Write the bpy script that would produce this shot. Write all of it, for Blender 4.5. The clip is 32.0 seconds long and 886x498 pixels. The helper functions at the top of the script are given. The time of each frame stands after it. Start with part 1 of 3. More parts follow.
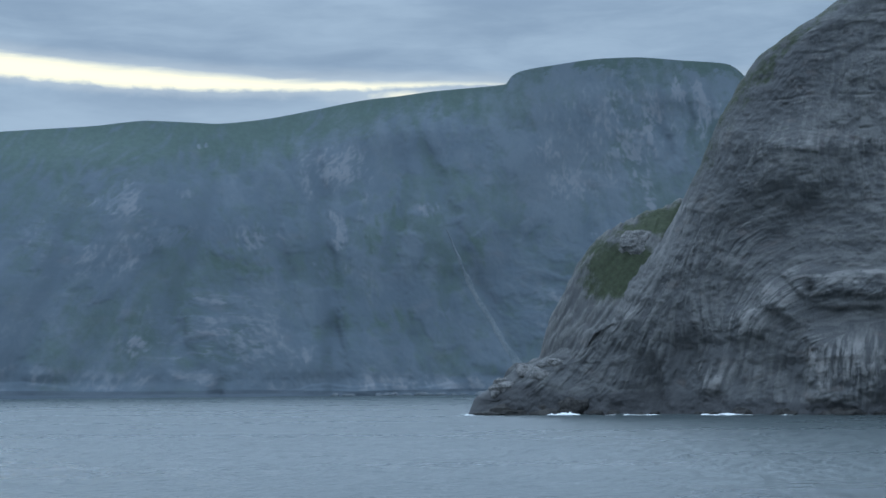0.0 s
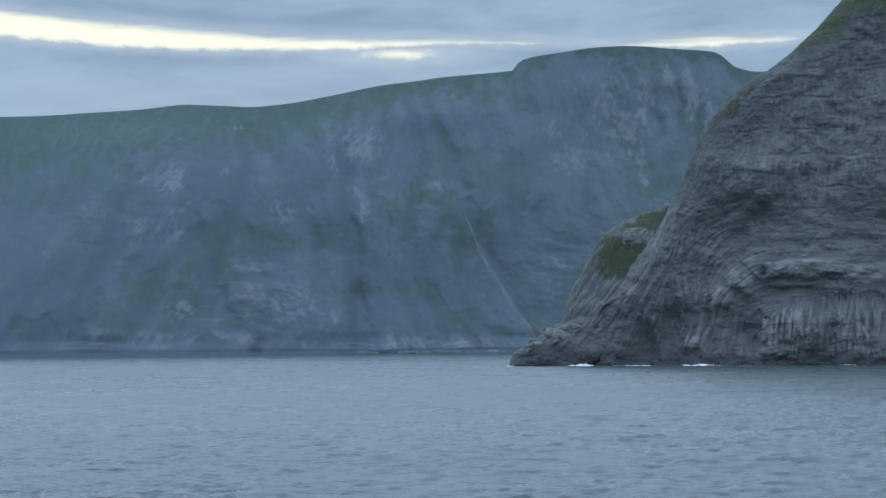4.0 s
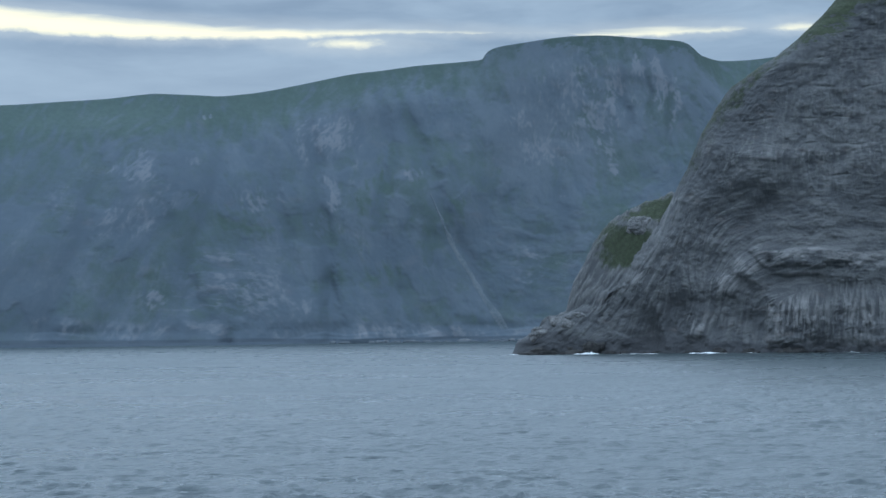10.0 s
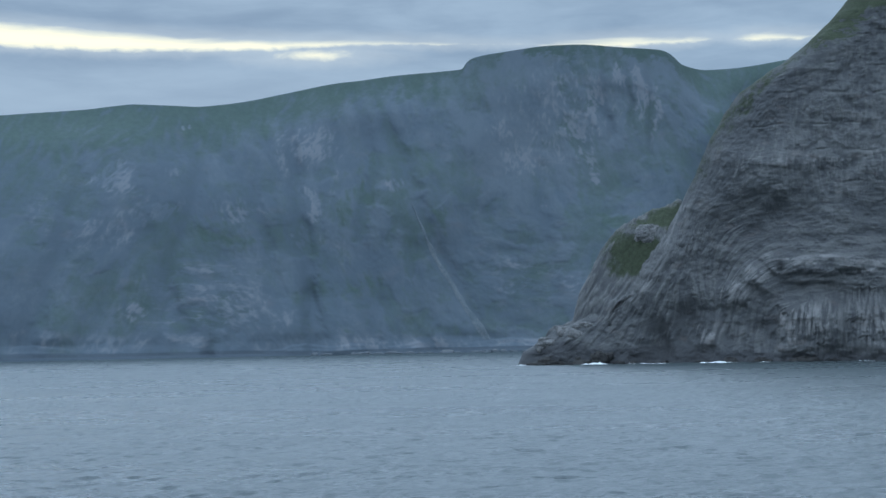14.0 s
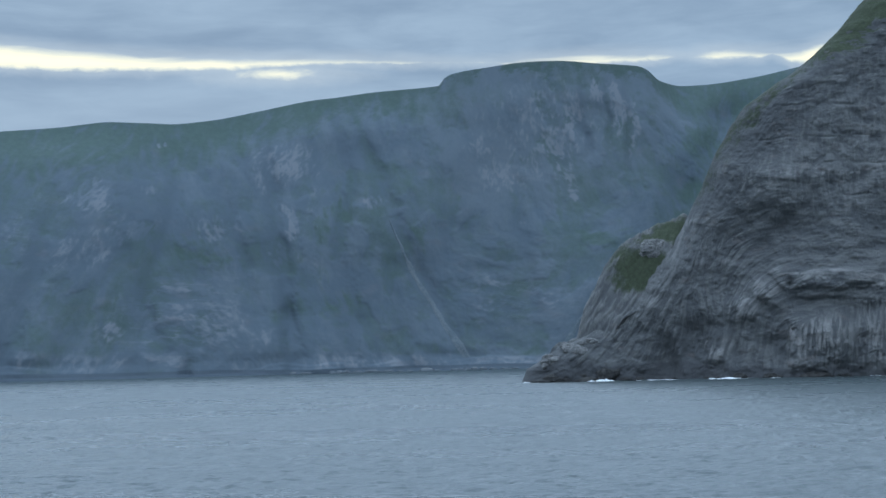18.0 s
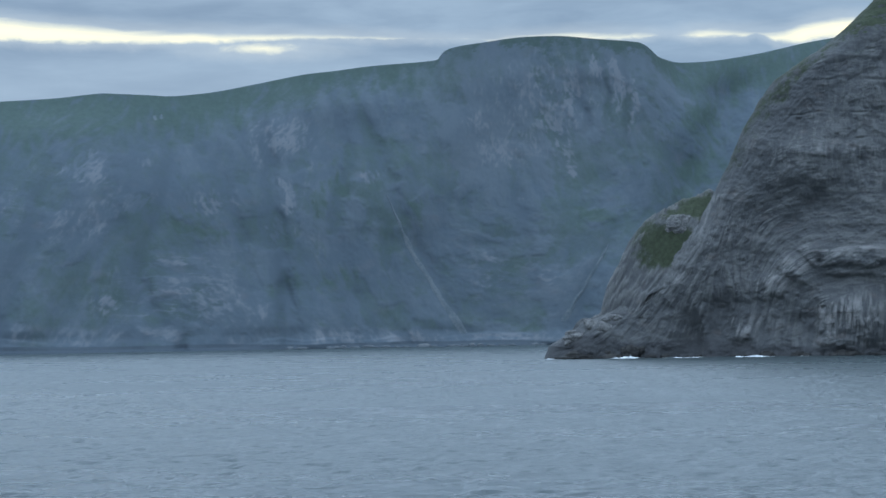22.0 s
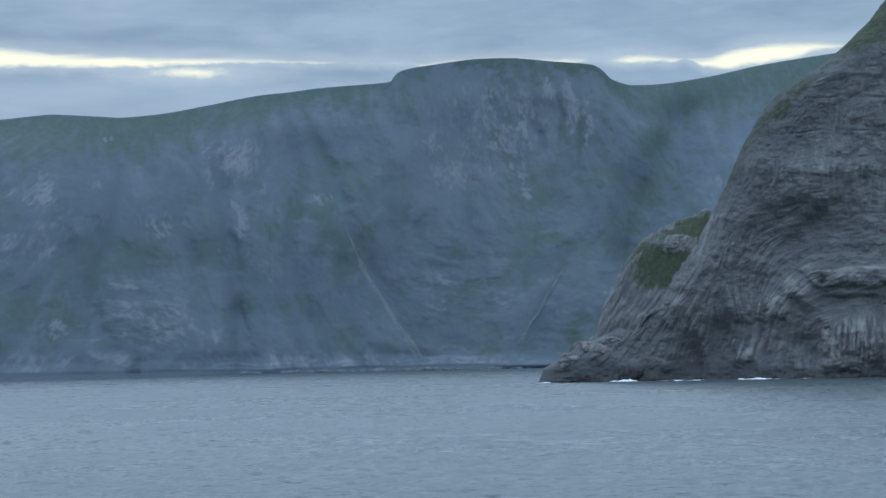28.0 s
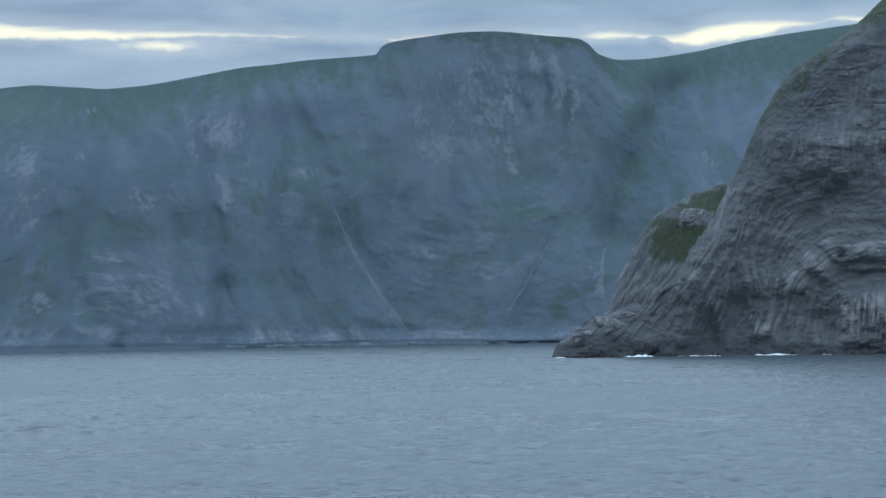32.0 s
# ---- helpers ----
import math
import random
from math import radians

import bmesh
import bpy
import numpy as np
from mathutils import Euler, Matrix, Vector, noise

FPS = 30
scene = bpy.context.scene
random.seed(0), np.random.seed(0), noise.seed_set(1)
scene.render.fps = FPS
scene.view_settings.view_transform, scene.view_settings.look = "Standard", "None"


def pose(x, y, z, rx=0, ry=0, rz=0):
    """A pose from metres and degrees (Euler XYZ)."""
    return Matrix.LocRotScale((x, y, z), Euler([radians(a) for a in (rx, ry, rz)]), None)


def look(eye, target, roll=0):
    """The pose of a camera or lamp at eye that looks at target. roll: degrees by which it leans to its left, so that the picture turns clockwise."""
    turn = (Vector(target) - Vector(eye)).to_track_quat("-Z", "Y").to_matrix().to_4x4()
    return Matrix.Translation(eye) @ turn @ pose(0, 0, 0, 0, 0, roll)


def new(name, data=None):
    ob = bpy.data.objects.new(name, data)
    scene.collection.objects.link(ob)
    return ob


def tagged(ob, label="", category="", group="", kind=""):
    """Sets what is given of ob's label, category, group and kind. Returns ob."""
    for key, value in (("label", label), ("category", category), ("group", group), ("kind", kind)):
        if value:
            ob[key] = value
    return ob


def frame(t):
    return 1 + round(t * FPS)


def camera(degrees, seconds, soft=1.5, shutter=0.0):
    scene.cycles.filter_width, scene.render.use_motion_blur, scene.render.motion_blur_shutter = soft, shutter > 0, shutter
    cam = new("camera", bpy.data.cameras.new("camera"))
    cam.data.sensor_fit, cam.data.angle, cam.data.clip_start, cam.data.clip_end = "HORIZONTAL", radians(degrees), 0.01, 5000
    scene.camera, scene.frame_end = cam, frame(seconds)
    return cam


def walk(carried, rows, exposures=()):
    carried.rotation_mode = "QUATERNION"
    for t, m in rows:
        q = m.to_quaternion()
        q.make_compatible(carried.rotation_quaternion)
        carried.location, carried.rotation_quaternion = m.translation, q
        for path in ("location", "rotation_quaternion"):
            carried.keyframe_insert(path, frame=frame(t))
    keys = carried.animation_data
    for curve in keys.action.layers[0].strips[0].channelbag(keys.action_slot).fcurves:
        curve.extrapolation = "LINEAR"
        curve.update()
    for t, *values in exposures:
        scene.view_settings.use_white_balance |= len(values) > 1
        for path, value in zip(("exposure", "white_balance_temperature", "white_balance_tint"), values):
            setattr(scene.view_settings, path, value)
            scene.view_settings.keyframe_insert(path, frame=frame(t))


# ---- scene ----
# seconds, place (x, y), turn left, tilt up, lean
ROWS = (
    (0, 46.52, 131.00, 4.023, 4.608, -0.400),
    (0.5, 45.29, 116.00, 4.024, 4.258, -0.406),
    (1, 44.11, 99.00, 4.090, 3.832, -0.413),
    (1.5, 42.99, 81.00, 4.169, 3.453, -0.419),
    (2, 41.91, 62.50, 4.182, 3.148, -0.425),
    (2.5, 40.88, 43.50, 4.141, 2.957, -0.431),
    (3, 39.90, 24.50, 4.022, 2.927, -0.438),
    (3.5, 38.98, 5.50, 3.928, 3.011, -0.444),
    (4, 38.10, -12.20, 3.768, 3.225, -0.450),
    (4.5, 37.27, -24.52, 3.760, 3.430, -0.574),
    (5, 35.65, -23.47, 3.641, 3.589, -0.682),
    (5.5, 34.03, -22.42, 3.580, 3.679, -0.701),
    (6, 32.41, -21.37, 3.558, 3.654, -0.672),
    (6.5, 30.79, -20.32, 3.553, 3.470, -0.638),
    (7, 29.17, -19.26, 3.550, 3.191, -0.617),
    (7.5, 27.55, -18.20, 3.343, 2.900, -0.598),
    (8, 25.93, -17.15, 2.786, 2.626, -0.605),
    (8.5, 24.31, -16.09, 2.396, 2.440, -0.589),
    (9, 22.69, -15.03, 2.191, 2.465, -0.588),
    (9.5, 21.07, -13.96, 2.080, 2.618, -0.605),
    (10, 19.45, -12.90, 2.047, 2.856, -0.663),
    (10.5, 17.83, -11.83, 1.972, 3.165, -0.793),
    (11, 16.21, -10.77, 1.935, 3.494, -0.848),
    (11.5, 14.58, -9.70, 1.916, 3.747, -0.932),
    (12, 12.96, -8.62, 1.905, 3.874, -0.965),
    (12.5, 11.34, -7.55, 1.608, 3.828, -1.003),
    (13, 9.72, -6.48, 1.403, 3.634, -1.045),
    (13.5, 8.10, -5.40, 1.159, 3.399, -1.020),
    (14, 6.48, -4.33, 0.922, 3.219, -1.014),
    (14.5, 4.86, -3.25, 0.699, 3.143, -1.041),
    (15, 3.24, -2.17, 0.489, 3.168, -1.100),
    (15.5, 1.62, -1.08, 0.292, 3.287, -1.188),
    (16, -0.00, 0.00, 0.100, 3.451, -1.289),
    (16.5, -1.62, 1.09, -0.015, 3.627, -1.298),
    (17, -3.24, 2.17, -0.107, 3.779, -1.356),
    (17.5, -4.86, 3.26, -0.224, 3.846, -1.384),
    (18, -6.48, 4.35, -0.322, 3.812, -1.363),
    (18.5, -8.10, 5.44, -0.442, 3.695, -1.298),
    (19, -9.72, 6.54, -0.662, 3.513, -1.247),
    (19.5, -11.34, 7.63, -0.927, 3.334, -1.199),
    (20, -12.96, 8.73, -0.968, 3.175, -1.123),
    (20.5, -14.58, 9.83, -0.993, 3.098, -1.080),
    (21, -16.21, 10.93, -0.981, 3.042, -1.034),
    (21.5, -17.83, 12.03, -0.940, 3.007, -0.984),
    (22, -19.45, 13.13, -0.903, 3.002, -0.915),
    (22.5, -21.07, 14.24, -1.001, 3.007, -0.875),
    (23, -22.69, 15.34, -1.141, 3.073, -0.846),
    (23.5, -24.31, 16.45, -1.267, 3.199, -0.852),
    (24, -25.93, 17.56, -1.390, 3.383, -0.915),
    (24.5, -27.55, 18.67, -1.520, 3.618, -0.992),
    (25, -29.17, 19.78, -1.611, 3.901, -1.051),
    (25.5, -30.79, 20.90, -1.780, 4.167, -1.108),
    (26, -32.41, 22.01, -1.995, 4.355, -1.161),
    (26.5, -34.03, 23.13, -2.279, 4.394, -1.198),
    (27, -35.65, 24.25, -2.601, 4.296, -1.209),
    (27.5, -37.27, 25.37, -2.927, 4.070, -1.183),
    (28, -38.89, 26.50, -3.243, 3.783, -1.135),
    (28.5, -40.51, 27.62, -3.371, 3.496, -1.109),
    (29, -42.13, 28.75, -3.400, 3.241, -1.082),
    (29.5, -43.75, 29.87, -3.377, 3.066, -1.031),
    (30, -45.38, 31.00, -3.301, 2.943, -0.967),
    (30.5, -47.00, 32.13, -3.201, 2.922, -0.943),
    (31, -48.62, 33.26, -3.191, 2.898, -0.880),
    (31.5, -50.24, 34.40, -3.688, 2.895, -0.866),
    (32, -51.86, 35.53, -4.253, 2.928, -0.912),
)
EYE_HEIGHT = 7.33
LENS = 29.292
cam = camera(LENS, 32.0, soft=1.6)


def carried_pose(x, y, left, tilt, lean):
    """Eye at deck height, turned left and tilted up by degrees, the horizon leaning."""
    return pose(x, y, EYE_HEIGHT) @ pose(0, 0, 0, 0, 0, left) @ pose(0, 0, 0, 90 + tilt) @ pose(0, 0, 0, 0, 0, lean)


PATH = [(t, carried_pose(x, y, left, tilt, lean)) for t, x, y, left, tilt, lean in ROWS]
walk(cam, PATH)
scene.view_settings.exposure = 0.0

# ---- sky and sun ----
SUN_AZIMUTH, SUN_HEIGHT = -9.0, 3.0


def nodes_of(owner):
    owner.use_nodes = True
    owner.node_tree.nodes.clear()
    return owner.node_tree.nodes, owner.node_tree.links


class Graph:
    """Short hand for building node graphs."""

    def __init__(self, owner):
        self.nodes, self.links = nodes_of(owner)

    def add(self, kind):
        return self.nodes.new(kind)

    def put(self, socket, value):
        if isinstance(value, bpy.types.NodeSocket):
            self.links.new(value, socket)
        else:
            socket.default_value = value

    def math(self, op, a, b=0.0, c=0.0, clamp=False):
        n = self.add("ShaderNodeMath")
        n.operation, n.use_clamp = op, clamp
        for s, v in zip(n.inputs, (a, b, c)):
            self.put(s, v)
        return n.outputs[0]

    def smooth(self, x, lo, hi, a=0.0, b=1.0):
        n = self.add("ShaderNodeMapRange")
        n.interpolation_type = "SMOOTHSTEP"
        for s, v in zip(n.inputs, (x, lo, hi, a, b)):
            self.put(s, v)
        return n.outputs[0]

    def noise(self, vector, scale, detail=4.0, rough=0.55, distort=0.0):
        n = self.add("ShaderNodeTexNoise")
        self.put(n.inputs["Vector"], vector)
        for k, v in (("Scale", scale), ("Detail", detail), ("Roughness", rough), ("Distortion", distort)):
            n.inputs[k].default_value = v
        return n.outputs["Fac"]

    def mix(self, fac, a, b):
        n = self.add("ShaderNodeMix")
        n.data_type = "RGBA"
        self.put(n.inputs[0], fac)
        self.put(n.inputs[6], a if isinstance(a, bpy.types.NodeSocket) else (*a, 1))
        self.put(n.inputs[7], b if isinstance(b, bpy.types.NodeSocket) else (*b, 1))
        return n.outputs[2]

    def stretch(self, vector, sx, sy, sz):
        n = self.add("ShaderNodeMapping")
        self.put(n.inputs["Vector"], vector)
        n.inputs["Scale"].default_value = (sx, sy, sz)
        return n.outputs[0]

    def attribute(self, name):
        n = self.add("ShaderNodeAttribute")
        n.attribute_name = name
        return n.outputs["Fac"]

    def bump(self, height, strength, distance, normal=None):
        n = self.add("ShaderNodeBump")
        n.inputs["Strength"].default_value, n.inputs["Distance"].default_value = strength, distance
        self.put(n.inputs["Height"], height)
        if normal:
            self.put(n.inputs["Normal"], normal)
        return n.outputs[0]


def brink_line(g, azimuth, line):
    """Height of a cloud's edge in degrees along the azimuth, from (azimuth, height) pairs."""
    ramp = g.add("ShaderNodeValToRGB")
    g.put(ramp.inputs[0], g.math("MULTIPLY_ADD", azimuth, 1 / 80, 0.5))
    e = ramp.color_ramp.elements
    e[0].position, e[1].position = 0.0, 1.0
    for i, (a, height) in enumerate(line):
        stop = e[0] if i == 0 else e[-1] if i == len(line) - 1 else e.new(a / 80 + 0.5)
        stop.color = ((height / 20,) * 3) + (1,)
    return g.math("MULTIPLY", ramp.outputs[0], 20.0)


def make_world():
    world = bpy.data.worlds.new("evening_overcast")
    scene.world = world
    g = Graph(world)
    way = g.add("ShaderNodeTexCoord").outputs["Generated"]
    xyz = g.add("ShaderNodeSeparateXYZ")
    g.put(xyz.inputs[0], way)
    x, y, z = xyz.outputs
    azimuth = g.math("MULTIPLY", g.math("ARCTAN2", x, y), 180 / math.pi)
    height = g.math("MULTIPLY", g.math("ARCSINE", z), 180 / math.pi)
    flat = g.add("ShaderNodeCombineXYZ")
    g.put(flat.inputs[0], azimuth)
    g.put(flat.inputs[1], height)
    flat = flat.outputs[0]
    # clear sky above the cloud deck
    sky = g.add("ShaderNodeTexSky")
    sky.sky_type, sky.sun_disc = "NISHITA", False
    sky.sun_elevation, sky.sun_rotation = radians(SUN_HEIGHT), radians(SUN_AZIMUTH)
    clear = g.add("ShaderNodeVectorMath")
    clear.operation = "SCALE"
    g.put(clear.inputs[0], sky.outputs[0])
    clear.inputs["Scale"].default_value = 0.1
    # the deck: long soft rolls, brighter towards the zenith as an overcast sky is
    rolls = g.noise(g.stretch(flat, 0.10, 0.42, 1), 1.0, 6, 0.55, 0.3)
    wisps = g.noise(g.stretch(flat, 0.30, 1.5, 1), 1.0, 5, 0.6, 0.5)
    tone = g.math("ADD", g.math("MULTIPLY", rolls, 0.7), g.math("MULTIPLY", wisps, 0.3))
    deck = g.mix(g.smooth(tone, 0.30, 0.70), (0.238, 0.352, 0.503), (0.366, 0.508, 0.672))
    # lighter under the break than over it
    under = g.smooth(height, 8.2, 10.2, 1.0, 0.0)
    deck = g.mix(g.math("MULTIPLY", under, 0.35), deck, (0.365, 0.505, 0.665))
    deck = g.mix(g.smooth(height, 12.5, 18.0), deck, ZENITH)
    # the break in the deck, low over the land, where the evening light comes through
    upper = brink_line(g, azimuth, ((-40, 11.2), (-24, 11.25), (-18.5, 11.0), (-16, 10.76), (-12.7, 10.55), (-9.6, 10.34), (-6.2, 10.27), (-4, 10.22), (-1, 10.13), (0.3, 10.05), (2.4, 9.99), (3.2, 10.07),
                                    (5.4, 10.12), (8, 10.03), (8.7, 9.9), (9.5, 10.08), (10.4, 10.06), (11.6, 9.93), (12.4, 9.9), (13.3, 10.18), (14.2, 10.27), (16, 10.2), (17, 10.06), (17.6, 10.26), (18.6, 10.2), (24, 10.2), (40, 10.3)))
    lower = brink_line(g, azimuth, ((-40, 10.25), (-18.5, 10.18), (-16, 10.0), (-12.7, 9.87), (-9.6, 9.9), (-6.5, 9.93), (-5.4, 10.02), (-4, 10.13), (-1, 10.09), (0.3, 10.12), (2.4, 10.04), (2.8, 9.9), (5.4, 9.84),
                                    (6.7, 9.92), (8, 9.96), (8.6, 10.1), (9.3, 9.88), (11.2, 9.86), (11.7, 10.0), (12.1, 9.6), (13.2, 9.53), (14.2, 9.65), (16, 9.93), (16.9, 10.1), (17.6, 10.12), (18.5, 10.04), (24, 10.0), (40, 10.1)))
    billows = g.math("SUBTRACT", g.noise(g.stretch(flat, 1.1, 2.2, 1), 1.0, 6, 0.6, 0.4), 0.5)
    streamers = g.math("SUBTRACT", g.noise(g.stretch(flat, 0.45, 2.6, 1), 1.0, 5, 0.6, 0.5), 0.5)
    over = g.math("DIVIDE", g.math("ADD", g.math("SUBTRACT", height, lower), g.math("MULTIPLY", billows, 0.36)), 0.11)
    beneath = g.math("DIVIDE", g.math("ADD", g.math("SUBTRACT", upper, height), g.math("MULTIPLY", streamers, 0.30)), 0.16)
    inside = g.math("MINIMUM", over, beneath)
    # a torn flap hanging under the break
    lobe = g.math("MULTIPLY", g.math("SUBTRACT", azimuth, -5.15), 1.0)
    drop = g.math("MULTIPLY", g.math("SUBTRACT", height, 9.79), 7.0)
    flap = g.math("SUBTRACT", 1.15, g.math("SQRT", g.math("ADD", g.math("POWER", g.math("ABSOLUTE", lobe), 2.0), g.math("POWER", g.math("ABSOLUTE", drop), 2.0))))
    flap = g.math("ADD", flap, g.math("MULTIPLY", billows, 2.4))
    inside = g.math("MAXIMUM", inside, flap)
    glow = g.mix(g.smooth(inside, 0.2, 2.2), (0.78, 0.85, 0.80), (1.28, 1.21, 0.90))
    veil = g.mix(g.smooth(inside, -3.2, 0.0, 0.0, 0.36), deck, (0.62, 0.72, 0.80))
    deck = g.mix(g.smooth(inside, -0.45, 0.75), veil, glow)
    colour = g.mix(0.008, deck, clear.outputs[0])
    back = g.add("ShaderNodeBackground")
    g.put(back.inputs[0], colour)
    back.inputs[1].default_value = 1.0
    g.links.new(back.outputs[0], g.add("ShaderNodeOutputWorld").inputs[0])


ZENITH = (1.20, 1.60, 2.12)
make_world()
sun = new("evening_sun", bpy.data.lights.new("evening_sun", "SUN"))
sun.data.energy, sun.data.angle, sun.data.color = 0.6, radians(10), (1.0, 0.9, 0.75)
sun.matrix_world = look((0, 0, 0), (-math.sin(radians(SUN_AZIMUTH)), -math.cos(radians(SUN_AZIMUTH)), -math.tan(radians(SUN_HEIGHT))))


# ---- materials ----
def material(name):
    m = bpy.data.materials.new(name)
    g = Graph(m)
    shader = g.add("ShaderNodeBsdfPrincipled")
    g.links.new(shader.outputs[0], g.add("ShaderNodeOutputMaterial").inputs[0])
    place = g.add("ShaderNodeNewGeometry").outputs["Position"]
    return m, g, shader, place


def rock_material(name, dark, mid, light, turf, weed, size=1.0, soft=0.16, relief=1.0, lawn=0.92, tuft=0.22, mottle=0.72, blotch=0.15, grainy=0.38, fray=0.17):
    """Coastal rock: two tones for bedding and painted shade, pale beds, turf on ledges, dark weed by the water, also
    used as cave shade.
    """
    m, g, shader, place = material(name)
    broad = g.noise(g.stretch(place, 0.05 / size, 0.05 / size, 0.07 / size), 1.0, 5, 0.6, 0.4)
    speck = g.noise(g.stretch(place, 1.6 / size, 1.6 / size, 0.9 / size), 1.0, 6, 0.7, 0.3)
    fine = g.noise(g.stretch(place, 4.5 / size, 4.5 / size, 2.2 / size), 1.0, 4, 0.65)
    grain = g.math("ADD", g.math("MULTIPLY", speck, 0.6), g.math("MULTIPLY", fine, 0.4))
    tone = g.math("ADD", g.math("MULTIPLY", g.attribute("streak"), 1 - grainy), g.math("MULTIPLY", grain, grainy))
    colour = g.mix(g.smooth(tone, 0.46 - soft, 0.46 + soft), dark, mid)
    colour = g.mix(g.math("MULTIPLY", g.smooth(broad, 0.45, 0.75), blotch), colour, light)
    pale = g.math("MULTIPLY", g.attribute("pale"), g.smooth(tone, 0.32, 0.6, 0.12, 1.0))
    colour = g.mix(pale, colour, light)
    warm = g.smooth(g.noise(g.stretch(place, 0.16 / size, 0.16 / size, 0.3 / size), 1.0, 5, 0.6), 0.55, 0.75, 0.0, 0.25)
    colour = g.mix(warm, colour, tuple(c * k for c, k in zip(mid, (1.35, 1.05, 0.95))))
    sward = g.mix(g.smooth(g.noise(place, 0.8 / size, 7, 0.7), 0.35, 0.65), turf, tuple(mottle * c for c in turf))
    ragged = g.math("ADD", g.attribute("turf"), g.math("MULTIPLY_ADD", g.noise(place, tuft / size, 7, 0.72), 1.3, -0.65))
    colour = g.mix(g.smooth(ragged, 0.55 - fray, 0.55 + fray, 0.0, lawn), colour, sward)
    tide = g.math("ADD", g.attribute("wet_and_shade"), g.math("MULTIPLY_ADD", g.noise(place, 0.5 / size, 4), 0.6, -0.3))
    colour = g.mix(g.smooth(tide, 0.3, 0.7, 0.0, 0.85), colour, weed)
    g.put(shader.inputs["Base Color"], colour)
    g.put(shader.inputs["Roughness"], g.smooth(tide, 0.3, 0.9, 0.92, 0.6))
    shader.inputs["Specular IOR Level"].default_value = 0.2
    n = g.bump(speck, 0.5 * relief, 0.35 * size)
    n = g.bump(fine, 0.4 * relief, 0.12 * size, n)
    g.put(shader.inputs["Normal"], n)
    return m


def sea_material():
    m, g, shader, place = material("sea_water")
    shader.inputs["Base Color"].default_value = (0.056, 0.074, 0.078, 1)
    shader.inputs["Roughness"].default_value = 0.16
    shader.inputs["IOR"].default_value = 1.333
    swell = g.noise(g.stretch(place, 0.10, 0.16, 1), 1.0, 3, 0.5, 0.5)
    chop = g.noise(g.stretch(place, 0.8, 1.2, 1), 1.0, 5, 0.65, 0.4)
    ripple = g.noise(g.stretch(place, 2.2, 3.0, 1), 1.0, 3, 0.6)
    n = g.bump(swell, 0.2, 0.8)
    n = g.bump(g.noise(g.stretch(place, 0.30, 0.34, 1), 1.0, 3, 0.55, 0.3), 0.55, 1.3, n)
    n = g.bump(chop, 0.5, 0.45, n)
    n = g.bump(ripple, 0.15, 0.08, n)
    g.put(shader.inputs["Normal"], n)
    patches = g.noise(g.stretch(place, 0.012, 0.03, 1), 1.0, 4, 0.6)
    g.put(shader.inputs["Roughness"], g.smooth(patches, 0.35, 0.65, 0.26, 0.34))
    return m


def plain_rough(name, a, b, scale, rough=0.95, bump=0.2, tide=0.0):
    m, g, shader, place = material(name)
    grain = g.noise(place, scale, 6, 0.65)
    patch = g.noise(place, scale * 0.17, 3, 0.5)
    mixed = g.math("ADD", g.math("MULTIPLY", grain, 0.6), g.math("MULTIPLY", patch, 0.4))
    colour = g.mix(g.smooth(mixed, 0.38, 0.62), a, b)
    if tide:
        xyz = g.add("ShaderNodeSeparateXYZ")
        g.put(xyz.inputs[0], place)
        level = g.math("MULTIPLY_ADD", patch, -2.0, xyz.outputs[2])
        colour = g.mix(g.smooth(level, tide - 1.6, tide - 0.6), (0.125, 0.145, 0.160), colour)
    g.put(shader.inputs["Base Color"], colour)
    shader.inputs["Roughness"].default_value = rough
    shader.inputs["Specular IOR Level"].default_value = 0.2
    g.put(shader.inputs["Normal"], g.bump(grain, 0.6, bump))
    return m


HEAD_ROCK = rock_material("folded_grey_rock", (0.089, 0.093, 0.097), (0.146, 0.148, 0.147), (0.240, 0.236, 0.230),
                          (0.050, 0.064, 0.035), (0.054, 0.056, 0.060), 1.0, 0.16, 1.7)
# haze over the far shore is put into these blue, low-contrast colours
FAR_ROCK = rock_material("haze_tinted_rock", (0.088, 0.115, 0.140), (0.114, 0.141, 0.165), (0.184, 0.198, 0.217),
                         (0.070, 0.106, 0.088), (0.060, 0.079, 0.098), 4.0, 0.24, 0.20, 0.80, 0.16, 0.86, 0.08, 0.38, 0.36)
SEA = sea_material()
FOAM = plain_rough("sea_foam", (0.72, 0.76, 0.78), (0.86, 0.88, 0.88), 2.0, 0.9, 0.1)
SCREE = plain_rough("pale_scree", (0.096, 0.124, 0.142), (0.150, 0.172, 0.186), 0.5, 0.95, 0.5)
SHORE_STONE = plain_rough("pale_shore_rock", (0.080, 0.100, 0.120), (0.190, 0.198, 0.204), 0.35, 0.95, 0.6, 1.6)
KNOB_STONE = plain_rough("weathered_outcrop_rock", (0.085, 0.087, 0.088), (0.22, 0.216, 0.21), 1.7, 0.95, 0.3)
DARK_STONE = plain_rough("wet_black_rock", (0.018, 0.018, 0.018), (0.06, 0.058, 0.055), 0.9, 0.7, 0.25)


